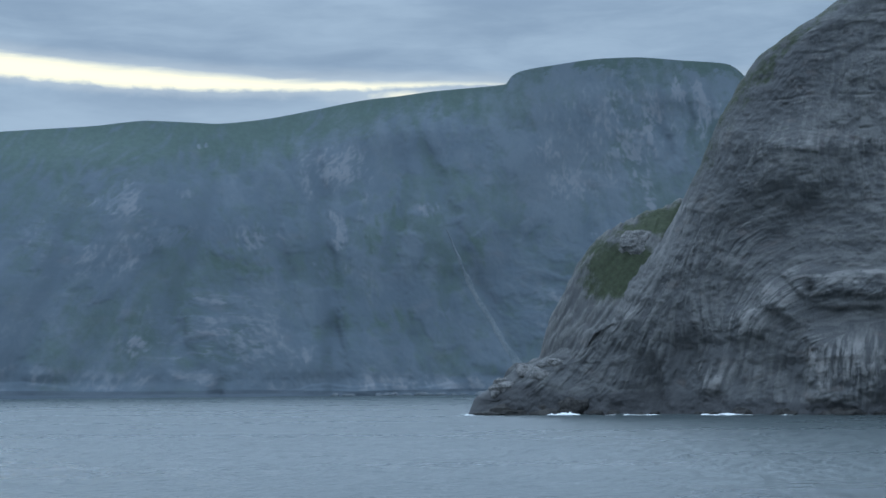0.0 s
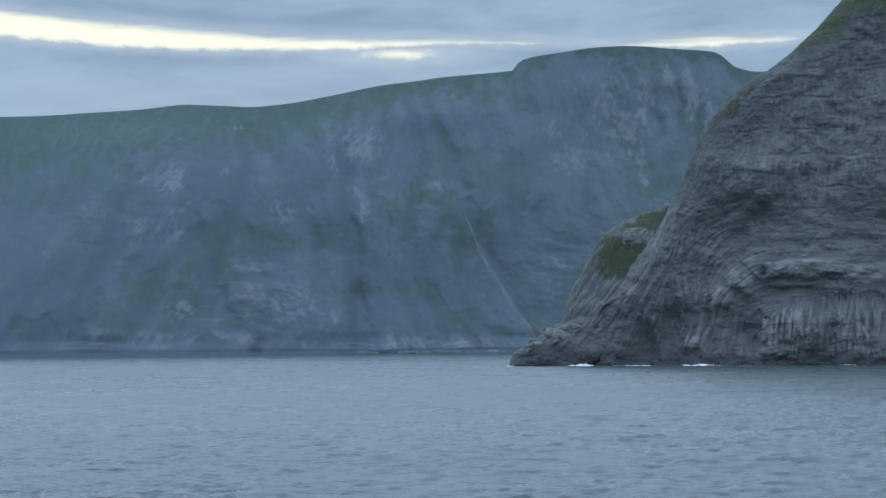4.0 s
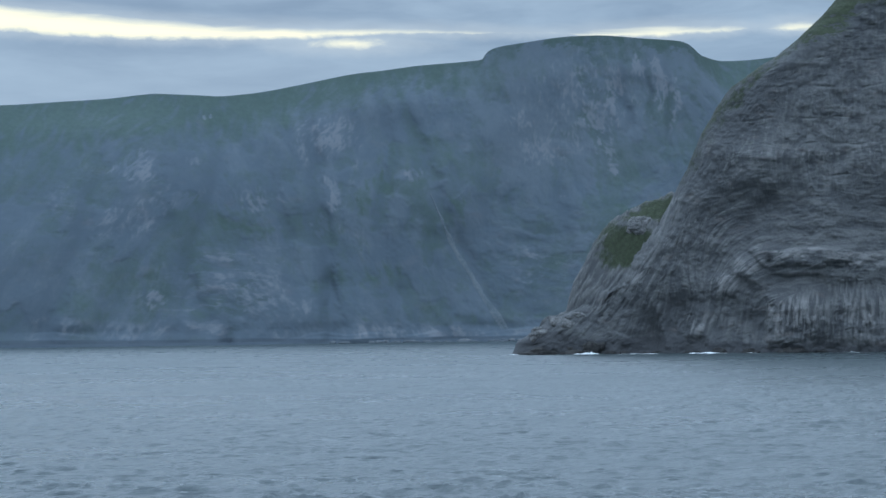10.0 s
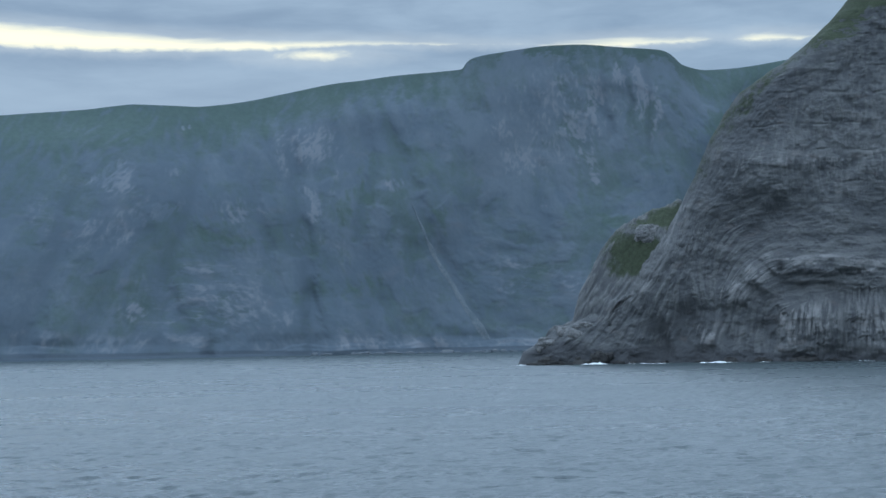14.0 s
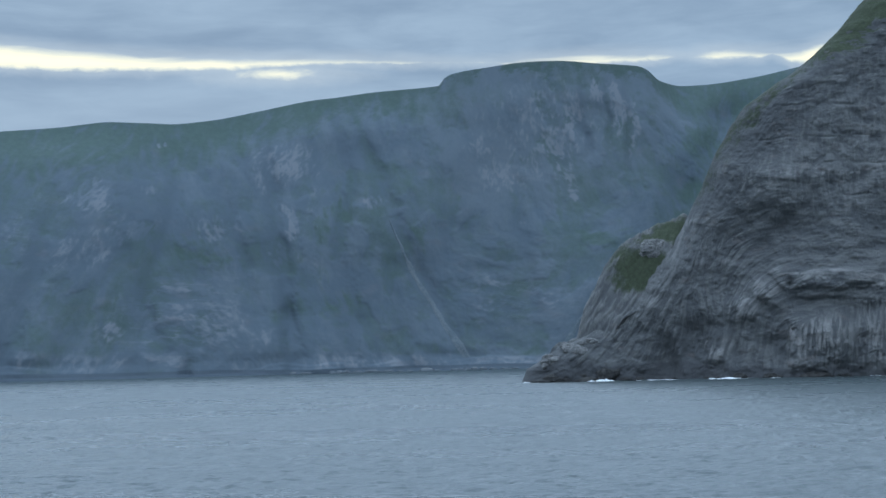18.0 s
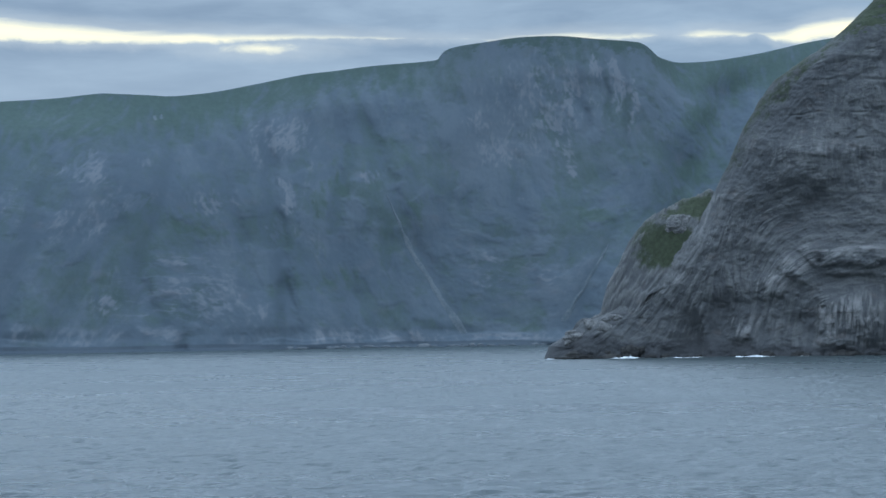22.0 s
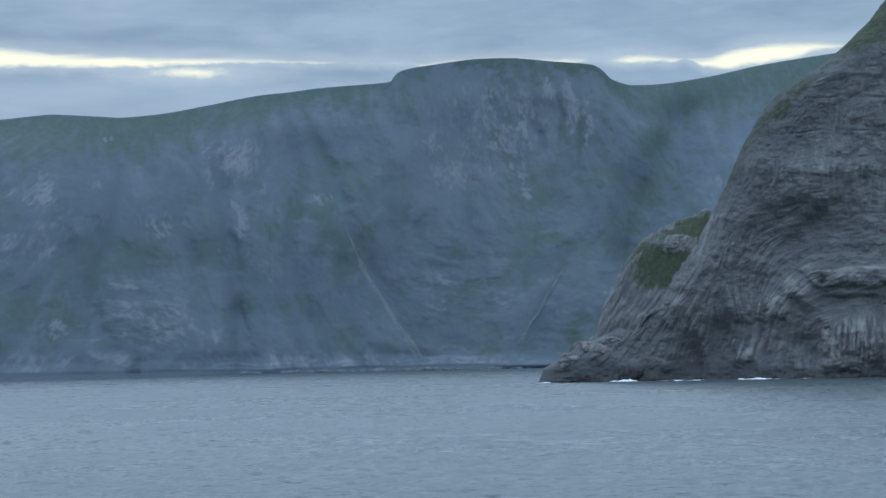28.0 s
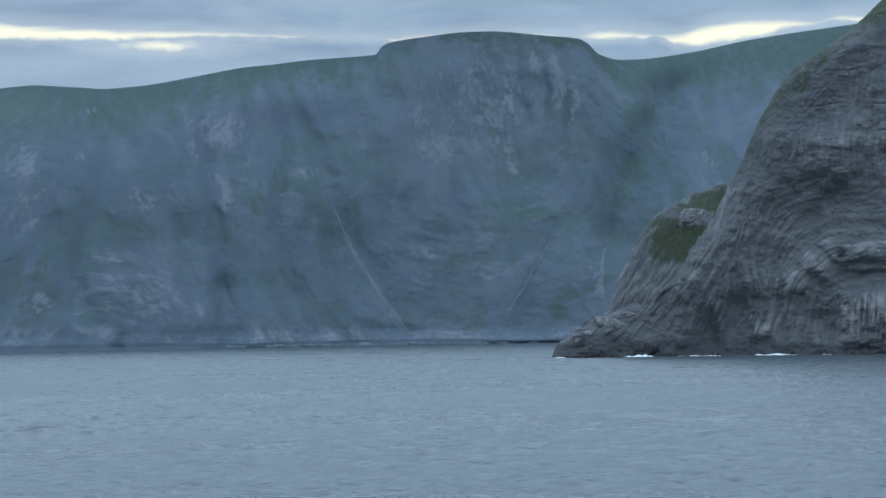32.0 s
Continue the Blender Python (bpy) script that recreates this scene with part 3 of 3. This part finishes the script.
    ribs = 0.52 * np.tanh(1.5 * BEDS(x, zz)) + 0.42 * np.tanh(1.3 * SEAMS(x, zz))
    crack = np.maximum(np.exp(-((BEDS(x, zz) + 0.5) / 0.16) ** 2), 0.7 * np.exp(-(JOINTS(x, zz) / 0.13) ** 2))
    crags = fractal(x * 0.22, zz * 0.26, y * 0.2, 4, 181, 0.6)
    grassy = blobs(x + 2 * mass, zz + 1.5 * mass, ((60, 35, 11, 9, 1.0), (73.0, 47.5, 10, 7, 1.0), (55, 41, 9, 6, 0.65), (66, 45.5, 10, 4, 0.75)), 2)
    zz = zz + (0.4 * ribs + 0.5 * crags) * (1 - 0.75 * grassy) * step(1, 6, zz)
    y = y - (0.35 * ribs + 0.5 * crags) * (1 - 0.8 * grassy) * step(1, 6, zz)
    p = np.stack([x, y, np.maximum(zz, -4)], 2)
    pale = step(0.22, 0.95, 0.2 + 0.3 * ribs) * (1 - grassy)
    wet_and_shade = 1 - step(5.0, 11.0, zz + mass)
    streak = np.clip(0.44 + 0.28 * ribs + 0.16 * crags - 0.42 * crack, 0, 1)
    tagged(sheet("grassy_shoulder", p - land_offset, HEAD_ROCK, land, True, pale=pale, turf=grassy, wet_and_shade=wet_and_shade, streak=streak), "green turf slope over ribbed rock")
    for i, (at, size) in enumerate((((66.0, 557.0, 42.4), (4.3, 3.0, 3.4)), ((69.4, 558.2, 43.8), (2.6, 2.4, 2.2)), ((63.0, 557.4, 41.4), (2.2, 2.2, 1.8)))):
        boulder("rock_knob", size, np.array(at) - land_offset, KNOB_STONE, land, 5 + i, "bare grey rock outcrop in the turf", 4, 0.3)
    # blocky pale crag on the point
    for i in range(16):
        bx = random.uniform(29, 47)
        low = float(curve_through([(b, a) for a, b in EDGE[1:]], np.array(bx)))
        bz = random.uniform(0.62, 0.95) * low
        spot = np.unravel_index(np.argmin((front[..., 0] - bx) ** 2 + (front[..., 2] - bz) ** 2), front.shape[:2])
        size = random.uniform(0.9, 1.9)
        boulder("crag_block", (size * random.uniform(1.0, 1.7), size, size * random.uniform(0.7, 1.1)), front[spot] + np.array((0, 0.5 * size, 0)) - land_offset, KNOB_STONE, land, 260 + i, "blocky pale rock on the point", 3, 0.3)
    # rocks awash round the foot
    for i in range(34):
        a = random.random()
        bx = 23.5 + 122 * a ** 1.2
        by = float(curve_through(FOOT, np.array(bx))) - random.uniform(-0.5, 1.6)
        s = random.uniform(0.6, 2.0)
        boulder("foot_rock", (s * random.uniform(1.0, 1.9), s, s * random.uniform(0.5, 0.9)), np.array((bx, by, 0.1 * s)) - land_offset, DARK_STONE, land, 60 + i, "", 2)
    for i in range(12):
        bx = random.uniform(26, 50)
        s = random.uniform(1.1, 2.4)
        by = float(curve_through(FOOT, np.array(bx))) + random.uniform(0.2, 1.6)
        boulder("foot_rock", (s * random.uniform(1.0, 1.6), s, s * random.uniform(0.8, 1.4)), np.array((bx, by, random.uniform(0.2, 2.2))) - land_offset, DARK_STONE, land, 160 + i, "", 3)
    return land


build_headland()

# ---- the far shore ----
SHORE = ((-1500, 700), (-900, 1010), (-600, 1150), (-420, 1240), (-295, 1297), (-208, 1344), (-110, 1398), (-70, 1412), (0, 1424), (100, 1436), (200, 1440), (400, 1432), (700, 1380), (1300, 1250))
SKYLINE = ((-1480.5, 163), (-877.3, 180.5), (-582.2, 196.2), (-402.9, 206.1), (-364.1, 209.8), (-320.3, 214.1), (-296.6, 217.8), (-281.5, 219.6), (-245.3, 219.5),
           (-234.7, 219.3), (-206.9, 222.5), (-188.7, 226), (-158.9, 233.6), (-111.4, 245.1), (-92.8, 247.5), (-57.5, 252), (-4, 255.4), (1.5, 256.1), (7, 262.7),
           (14, 266.3), (41, 271), (85, 276.4), (108, 277), (149, 274), (182, 271.5), (191, 268.5), (206, 260.2), (222, 259.6), (245, 261.3), (304, 272), (365, 286.5),
           (438, 298), (560, 312), (800, 320), (1300, 290))
SCREE_RUNS = ((-44, 130, 0.8, -23, 82, 4.2, 19, 11, 7.0), (146, 86, 0.8, 130, 60, 3.6, 103, 20, 5.5), (200, 92, 0.8, 190, 66, 3.0, 183, 36, 9.0))


def far_inset(x, v):
    top = curve_through(((-1500, 190), (-420, 165), (-250, 145), (-120, 126), (-20, 104), (30, 92), (100, 88), (185, 90), (230, 140), (400, 200), (1300, 260)), x)
    cliffy = step(-30, 40, x) * (1 - step(185, 240, x))
    toe = np.clip(0.03 + 0.05 * fractal(x * 0.025, 0 * x, 0, 4, 311, 0.6), 0.004, 0.1)
    gentle = 0.03 * step(0, 0.06, v) + 0.98 * np.maximum(v - 0.02 - (toe - 0.02) * (1 - step(0.03, 0.22, v)), 0) ** 1.3
    steep = 0.06 * step(0, 0.06, v) + 0.18 * step(0.0, 0.72, v) * v ** 0.3 + 0.76 * v
    return top * (gentle * (1 - cliffy) + steep * cliffy)


def far_places(x, v):
    sky = curve_through(SKYLINE, x)
    y = curve_through(SHORE, x) + far_inset(x, np.clip(v, 0, 1))
    z = sky * np.clip(v, -0.05, 1)
    return np.stack([x, y, z], -1)


GULLIES = ((-152, 215, -118, 12, 7, 8), (-60, 200, -20, 90, 8, 5), (-20, 90, 22, 10, 9, 5), (152, 95, 110, 12, 8, 5), (288, 262, 212, 90, 26, 34), (-215, 190, -242, 12, 9, 6),
           (-300, 200, -332, 12, 10, 7), (62, 250, 76, 60, 8, 4), (-90, 230, -74, 12, 10, 6), (129, 262, 132, 190, 4, 6), (149, 262, 150, 200, 3, 4), (166, 255, 166, 180, 3, 4), (-262, 120, -222, 20, 7, 5),
           (-185, 165, -150, 60, 6, 5), (-128, 60, -127, 3, 6, 11))
# fall lines and beds of the mountainside
SLOPE_MARKS = ((-420, 150, 80), (-330, 150, 70), (-290, 150, 60), (-290, 100, 55), (-255, 122, 52), (-260, 50, 80), (-240, 190, 100), (-215, 150, 115), (-205, 105, 120), (-213, 60, 5), (-213, 30, 175),
               (-180, 50, 130), (-175, 120, 125), (-150, 30, 120), (-140, 90, 118), (-135, 130, 105), (-128, 185, 60), (-95, 150, 95), (-60, 120, 110), (-40, 100, 115), (-10, 50, 120), (0, 180, 95),
               (40, 75, 175), (60, 170, 85), (80, 60, 5), (120, 60, 35), (120, 150, 125), (120, 220, 92), (165, 220, 90), (147, 115, 30), (200, 230, 125), (240, 170, 115), (290, 190, 70))
SIDE = (-450, 440, -15, 330)
DRAINS = combed(SIDE, 1.5, SLOPE_MARKS, 25, 11.0, 26, 211, 0.6)
SPURS = combed(SIDE, 1.0, SLOPE_MARKS, 20, 3.2, 7, 221, 0.6)
THREADS = combed(SIDE, 0.75, SLOPE_MARKS, 20, 1.2, 2.6, 231, 0.6)


def far_relief(x, z, v):
    wob = 5 * fractal(x * 0.012, z * 0.012, 0, 3, 201)
    inside = step(-450, -420, x) * (1 - step(410, 440, x))
    ribs, fine, thread = DRAINS(x, z) * inside, SPURS(x, z) * inside, THREADS(x, z) * inside
    crags = fractal(x * 0.045, z * 0.05, 0, 4, 231, 0.5)
    mass = fractal(x * 0.006, z * 0.007, 0, 3, 241)
    calm = 1 - 0.85 * step(0.84, 1.0, v)
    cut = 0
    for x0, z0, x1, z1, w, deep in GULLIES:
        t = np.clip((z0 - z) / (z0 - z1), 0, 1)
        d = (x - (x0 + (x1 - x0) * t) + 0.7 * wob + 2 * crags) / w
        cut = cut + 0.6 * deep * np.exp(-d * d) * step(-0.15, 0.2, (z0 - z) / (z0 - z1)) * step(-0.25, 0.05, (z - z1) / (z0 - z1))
    bare = step(-0.25, 0.45, fractal(x * 0.017, z * 0.021, 0, 5, 251, 0.62) + 0.25 * ribs + 0.5 * step(30, 8, z))
    cliff = step(40, 12, z) * (0.8 * fractal(x * 0.06, z * 0.05, 0, 4, 261, 0.5) - 0.3)
    rim = 7.5 + 3.5 * fractal(x * 0.03, 0 * x, 0, 3, 371)
    shelf = (0.3 + 0.7 * step(-150, -110, x)) * step(-0.5, 0.2, fractal(x * 0.022, 0 * x + 3, 0, 3, 381)) * (2.4 * step(0.9, -0.9, z - rim) + 1.4 * step(0.7, -0.7, z - 0.6 * rim))
    cave = 7.0 * np.exp(-((x + 205) / 5) ** 2 - (z / 12) ** 2)
    push = (10 * mass + 0.12 * ribs + 0.05 * fine + 0.07 * bare * thread + 0.5 * crags + 0.8 * bare - cut - cave + cliff) * calm * step(-0.012, 0.012, v) + shelf
    return push, ribs, fine, thread, mass, bare, cut


def far_surface(x, v):
    """Places on the far cliff after relief."""
    p = far_places(x, v)
    push, *_ = far_relief(x, p[..., 2], v)
    p[..., 1] -= push * (1 - 0.5 * step(0.8, 1.0, v))
    return p


def build_far_shore():
    land = group_of("coastal_mountain", (0, 1450, 0), "haze-tinted blue-grey cliffed mountainside with turf plateau, rising across the bay", "mountain")
    off = np.array(land.location)
    xs = np.concatenate((np.linspace(-1500, -440, 60, endpoint=False), np.linspace(-440, 430, 1050), np.linspace(430, 1300, 50)[1:]))
    vs = np.concatenate(([-0.05, -0.02], np.linspace(0, 1, 360)))
    x, v = np.meshgrid(xs, vs)
    p = far_surface(x, v)
    z = p[..., 2]
    push, ribs, fine, thread, mass, bare, cut = far_relief(x, z, v)
    blocks = fractal((x + 0.4 * z) * 0.085, (z - 0.2 * x) * 0.13, 0, 5, 291, 0.75)
    tangle = 0.45 * fine + 0.60 * thread + 0.45 * blocks
    wx, wz = x + 7 * fractal(x * 0.03, z * 0.03, 0, 3, 331), z + 6 * fractal(x * 0.03, z * 0.03, 0, 3, 341)
    # bare pale faces: the long cliff, then the summit wall and below it
    pale = blobs(wx, wz, ((-128, 184, 24, 17, 0.72), (-152, 170, 8, 14, 0.8), (-114, 172, 12, 3, 0.9), (-133, 125, 6, 16, 0.95), (-136, 100, 7, 12, 0.8), (-141, 136, 6, 8, 0.85), (-186, 128, 14, 13, 0.6),
                          (-210, 130, 8, 8, 0.6), (-253, 124, 22, 12, 0.8), (-270, 108, 10, 12, 0.8), (-292, 148, 22, 12, 0.7), (-290, 106, 16, 14, 0.6), (-240, 155, 12, 3, 0.7), (-237, 195, 8, 2.5, 0.8),
                          (-180, 45, 26, 22, 0.42), (-152, 30, 8, 10, 0.6), (-258, 40, 12, 12, 0.5), (-172, 103, 4, 4, 0.7)))
    pale = np.maximum(pale, blobs(wx, wz, ((121, 222, 7, 24, 0.9), (141, 246, 5, 14, 0.95), (157, 246, 6, 14, 0.95), (160, 226, 7, 16, 0.7), (172, 212, 4, 24, 0.7), (103, 190, 11, 24, 0.6), (112, 170, 9, 16, 0.65),
                                           (119, 152, 5, 4, 1.0), (56, 171, 24, 15, 0.5), (34, 194, 14, 9, 0.55), (-54, 150, 12, 4, 0.6), (68, 128, 6, 2, 0.7), (40, 74, 9, 9, 0.6), (37, 55, 22, 6, 0.5), (94, 61, 12, 7, 0.6))))
    pale = np.maximum(pale, blobs(wx, wz, ((-34, 64, 7, 15, 0.45), (296, 152, 8, 14, 0.45), (287, 200, 5, 2, 0.8), (186, 52, 7, 14, 0.7), (90, 215, 70, 45, 0.34), (-100, 120, 50, 50, 0.15))))
    # broken beds low on the buttress and along the shore
    dashes = ridged(x * 0.045, (z + 0.10 * x + 3 * mass) * 0.20, 0, 3, 271, 0.7)
    bedded = blobs(x, z, ((-205, 45, 50, 34, 1), (-330, 100, 45, 45, 0.6), (40, 60, 90, 24, 0.5), (-130, 30, 40, 20, 0.6), (60, 170, 40, 20, 0.4)))
    pale = np.maximum(pale, blobs(wx, wz, ((-213, 72, 16, 3, 1.2), (-215, 50, 13, 3, 1.0), (-213, 60, 18, 2, 0.9))))
    # gully shade is also taken off the pale here
    pale = 0.72 * step(0.20, 0.80, pale * (1 + 0.6 * tangle) + 0.10 * tangle - 0.04 * np.minimum(cut, 5))
    pale = np.maximum(pale, 0.75 * bedded * step(0.85, 1.25, dashes + 0.2 * thread))
    ledges = blobs(x + 3 * mass, z, ((-85, 10, 40, 6, 1.0), (-20, 9, 36, 5, 0.9), (50, 7.5, 50, 3.5, 0.9), (130, 8, 50, 4, 0.85), (-240, 13, 28, 7, 0.7), (-216, 14, 8, 11, 0.75), (-285, 11, 20, 8, 0.55), (-335, 14, 22, 10, 0.6), (-172, 8, 22, 6, 0.6)), 4)
    course = ridged(x * 0.02, (z + 0.04 * x + 2 * mass) * 0.17, 0, 2, 351, 0.7)
    pale = np.maximum(pale, 0.9 * ledges * step(-0.7, 1.1, 0.5 * fine + 0.5 * thread + 0.6 * course + 0.4 * blocks))
    # turf on the gentler ground
    drift = 16 * fractal(x * 0.02, z * 0.02, 0, 4, 321, 0.6)
    green = blobs(x + drift, z + 0.8 * drift, ((-203, 96, 36, 12, 0.8), (-206, 112, 14, 14, 0.6), (-80, 140, 12, 24, 0.75), (-72, 64, 30, 26, 0.5), (147, 115, 38, 12, 0.85), (125, 106, 16, 8, 0.7), (244, 160, 20, 32, 0.85),
                                               (232, 190, 22, 30, 0.75), (228, 130, 24, 16, 0.75), (212, 105, 20, 22, 0.65), (164, 36, 14, 14, 0.8), (-20, 120, 20, 26, 0.45), (-280, 52, 36, 16, 0.4), (-330, 190, 60, 20, 0.5)))
    deep = curve_through(((-450, 80), (-300, 60), (-200, 46), (-110, 34), (-10, 22), (10, 8), (190, 8), (215, 40), (300, 50), (440, 70)), x)
    below = curve_through(SKYLINE, x) - z
    green = np.maximum(green, 0.85 * (1 - step(0.2, 1.5, (below + 2.5 * fine + 5 * ribs + 7 * blocks) / deep)))
    turf = green + 0.13 * fine + 0.10 * blocks
    turf = np.maximum(turf, 0.26 + 0.24 * (1 - bare) + 0.05 * fine) * (1 - ledges) * (1 - 0.8 * pale)
    # tide band, and the sea cave's shade painted with the same dark colour
    wet_and_shade = 1.0 - step(2.2, 5.0, z + 2 * mass) + 0.5 * np.exp(-((x + 205) / 5) ** 2 - (z / 12) ** 2)
    # left end darkened and summit wall lightened in colour to even the sky's light
    # shade of the gullies is darkened into the tone, following the cut
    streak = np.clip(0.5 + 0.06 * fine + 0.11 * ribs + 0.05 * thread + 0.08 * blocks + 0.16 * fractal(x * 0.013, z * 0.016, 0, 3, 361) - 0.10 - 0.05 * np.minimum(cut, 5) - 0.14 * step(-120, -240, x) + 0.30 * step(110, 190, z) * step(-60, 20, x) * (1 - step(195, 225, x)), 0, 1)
    for name, label, lo, hi in (("long_cliff", "haze-tinted blue-grey gullied rock wall with turf bands", -1500, 2), ("summit_cliff", "bare steep rock wall below the summit dome", 2, 206),
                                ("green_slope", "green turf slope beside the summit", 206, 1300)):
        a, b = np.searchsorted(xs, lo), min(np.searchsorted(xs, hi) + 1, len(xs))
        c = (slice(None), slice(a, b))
        tagged(sheet(name, p[c] - off, FAR_ROCK, land, True, pale=pale[c], turf=turf[c], wet_and_shade=wet_and_shade[c], streak=streak[c]), label)
    brink = far_surface(xs, np.ones_like(xs))
    back = np.stack([brink + np.array([0, d, -0.045 * d]) for d in (0, 60, 200, 500, 1000)], 0)
    ones = np.ones(back.shape[:2])
    tagged(sheet("turf_plateau", back - off, FAR_ROCK, land, True, pale=0 * ones, turf=0.9 * ones, wet_and_shade=0 * ones, streak=0.5 * ones), "green turf")
    # scree runs lying in the gullies
    for x0, z0, w0, x1, z1, w1, x2, z2, w2 in SCREE_RUNS:
        t = np.linspace(0, 1, 90)
        cx = curve_through(((0, x0), (0.45, x1), (1, x2)), t) + 0.8 * value_noise(t * 14, 0 * t, 0.0, 301)
        cz = curve_through(((0, z0), (0.45, z1), (1, z2)), t)
        w = curve_through(((0, w0), (0.45, w1), (1, w2)), t) * (1 + 0.35 * value_noise(t * 22, 0 * t, 0.0, 305))
        side = np.linspace(-0.5, 0.5, 9)
        x = cx[:, None] + side[None, :] * w[:, None]
        v = np.clip(cz[:, None] / curve_through(SKYLINE, x), 0, 1)
        q = far_surface(x, v)
        q[..., 1] -= 0.5 * (1 - (2 * side[None, :]) ** 2) + 0.15
        tagged(sheet("scree_run", q - off, SCREE, land, True), "pale strip of loose scree in a gully")
    # broken rocks along the waterline
    for i in range(44):
        bx = -125 + 330 * (i + random.uniform(-0.5, 0.5)) / 43
        size = random.uniform(1.2, 2.6)
        by = float(curve_through(SHORE, np.array(bx))) + random.uniform(-4.5, 0.5)
        boulder("shore_rock", (size * random.uniform(1.2, 2.6), size, size * random.uniform(0.6, 1.0)), np.array((bx, by, random.uniform(-0.2, 0.6))) - off, SHORE_STONE, land, 400 + i, "", 2, 0.34)
    return land


build_far_shore()


# ---- surf ----
def build_surf(at, length, depth, height, seed, turn=0.0):
    """A low ragged heap of foam lying along the rocks."""
    u, w = np.meshgrid(np.linspace(-1, 1, 90), np.linspace(-1, 1, 16))
    ragged = np.clip(1 - np.abs(u) ** 2.2, 0, 1) * (0.55 + 0.45 * fractal(u * 4 + seed, 0 * u, 0, 4, seed))
    crest = np.clip(1 - w ** 2, 0, 1) ** 0.7
    z = height * np.clip(ragged, 0.02, 2) * crest * (0.75 + 0.5 * fractal(u * 9, w * 3, 0, 3, seed + 9)) - 0.06
    p = np.stack([u * length / 2, w * depth / 2 * (0.35 + ragged) + 0.5 * value_noise(u * 5, 0 * u, 0, seed + 5), z], 2)
    ob = sheet("breaking_wave", p, FOAM)
    ob.matrix_world = pose(*at, 0, 0, turn)
    return tagged(ob, "white surf breaking along the foot of the headland", "surf", "surf along the rocks", "stuff")


for bx, length, height, turn in ((47, 11, 0.65, -16), (64, 16, 0.3, -24), (82, 20, 0.5, -25), (22.5, 3.5, 0.3, 0), (99, 8, 0.28, -18), (128, 6, 0.3, -4)):
    build_surf((bx, float(curve_through(FOOT, np.array(float(bx)))) - 3.2, 0.0), length, 3.0, height, int(bx), turn)
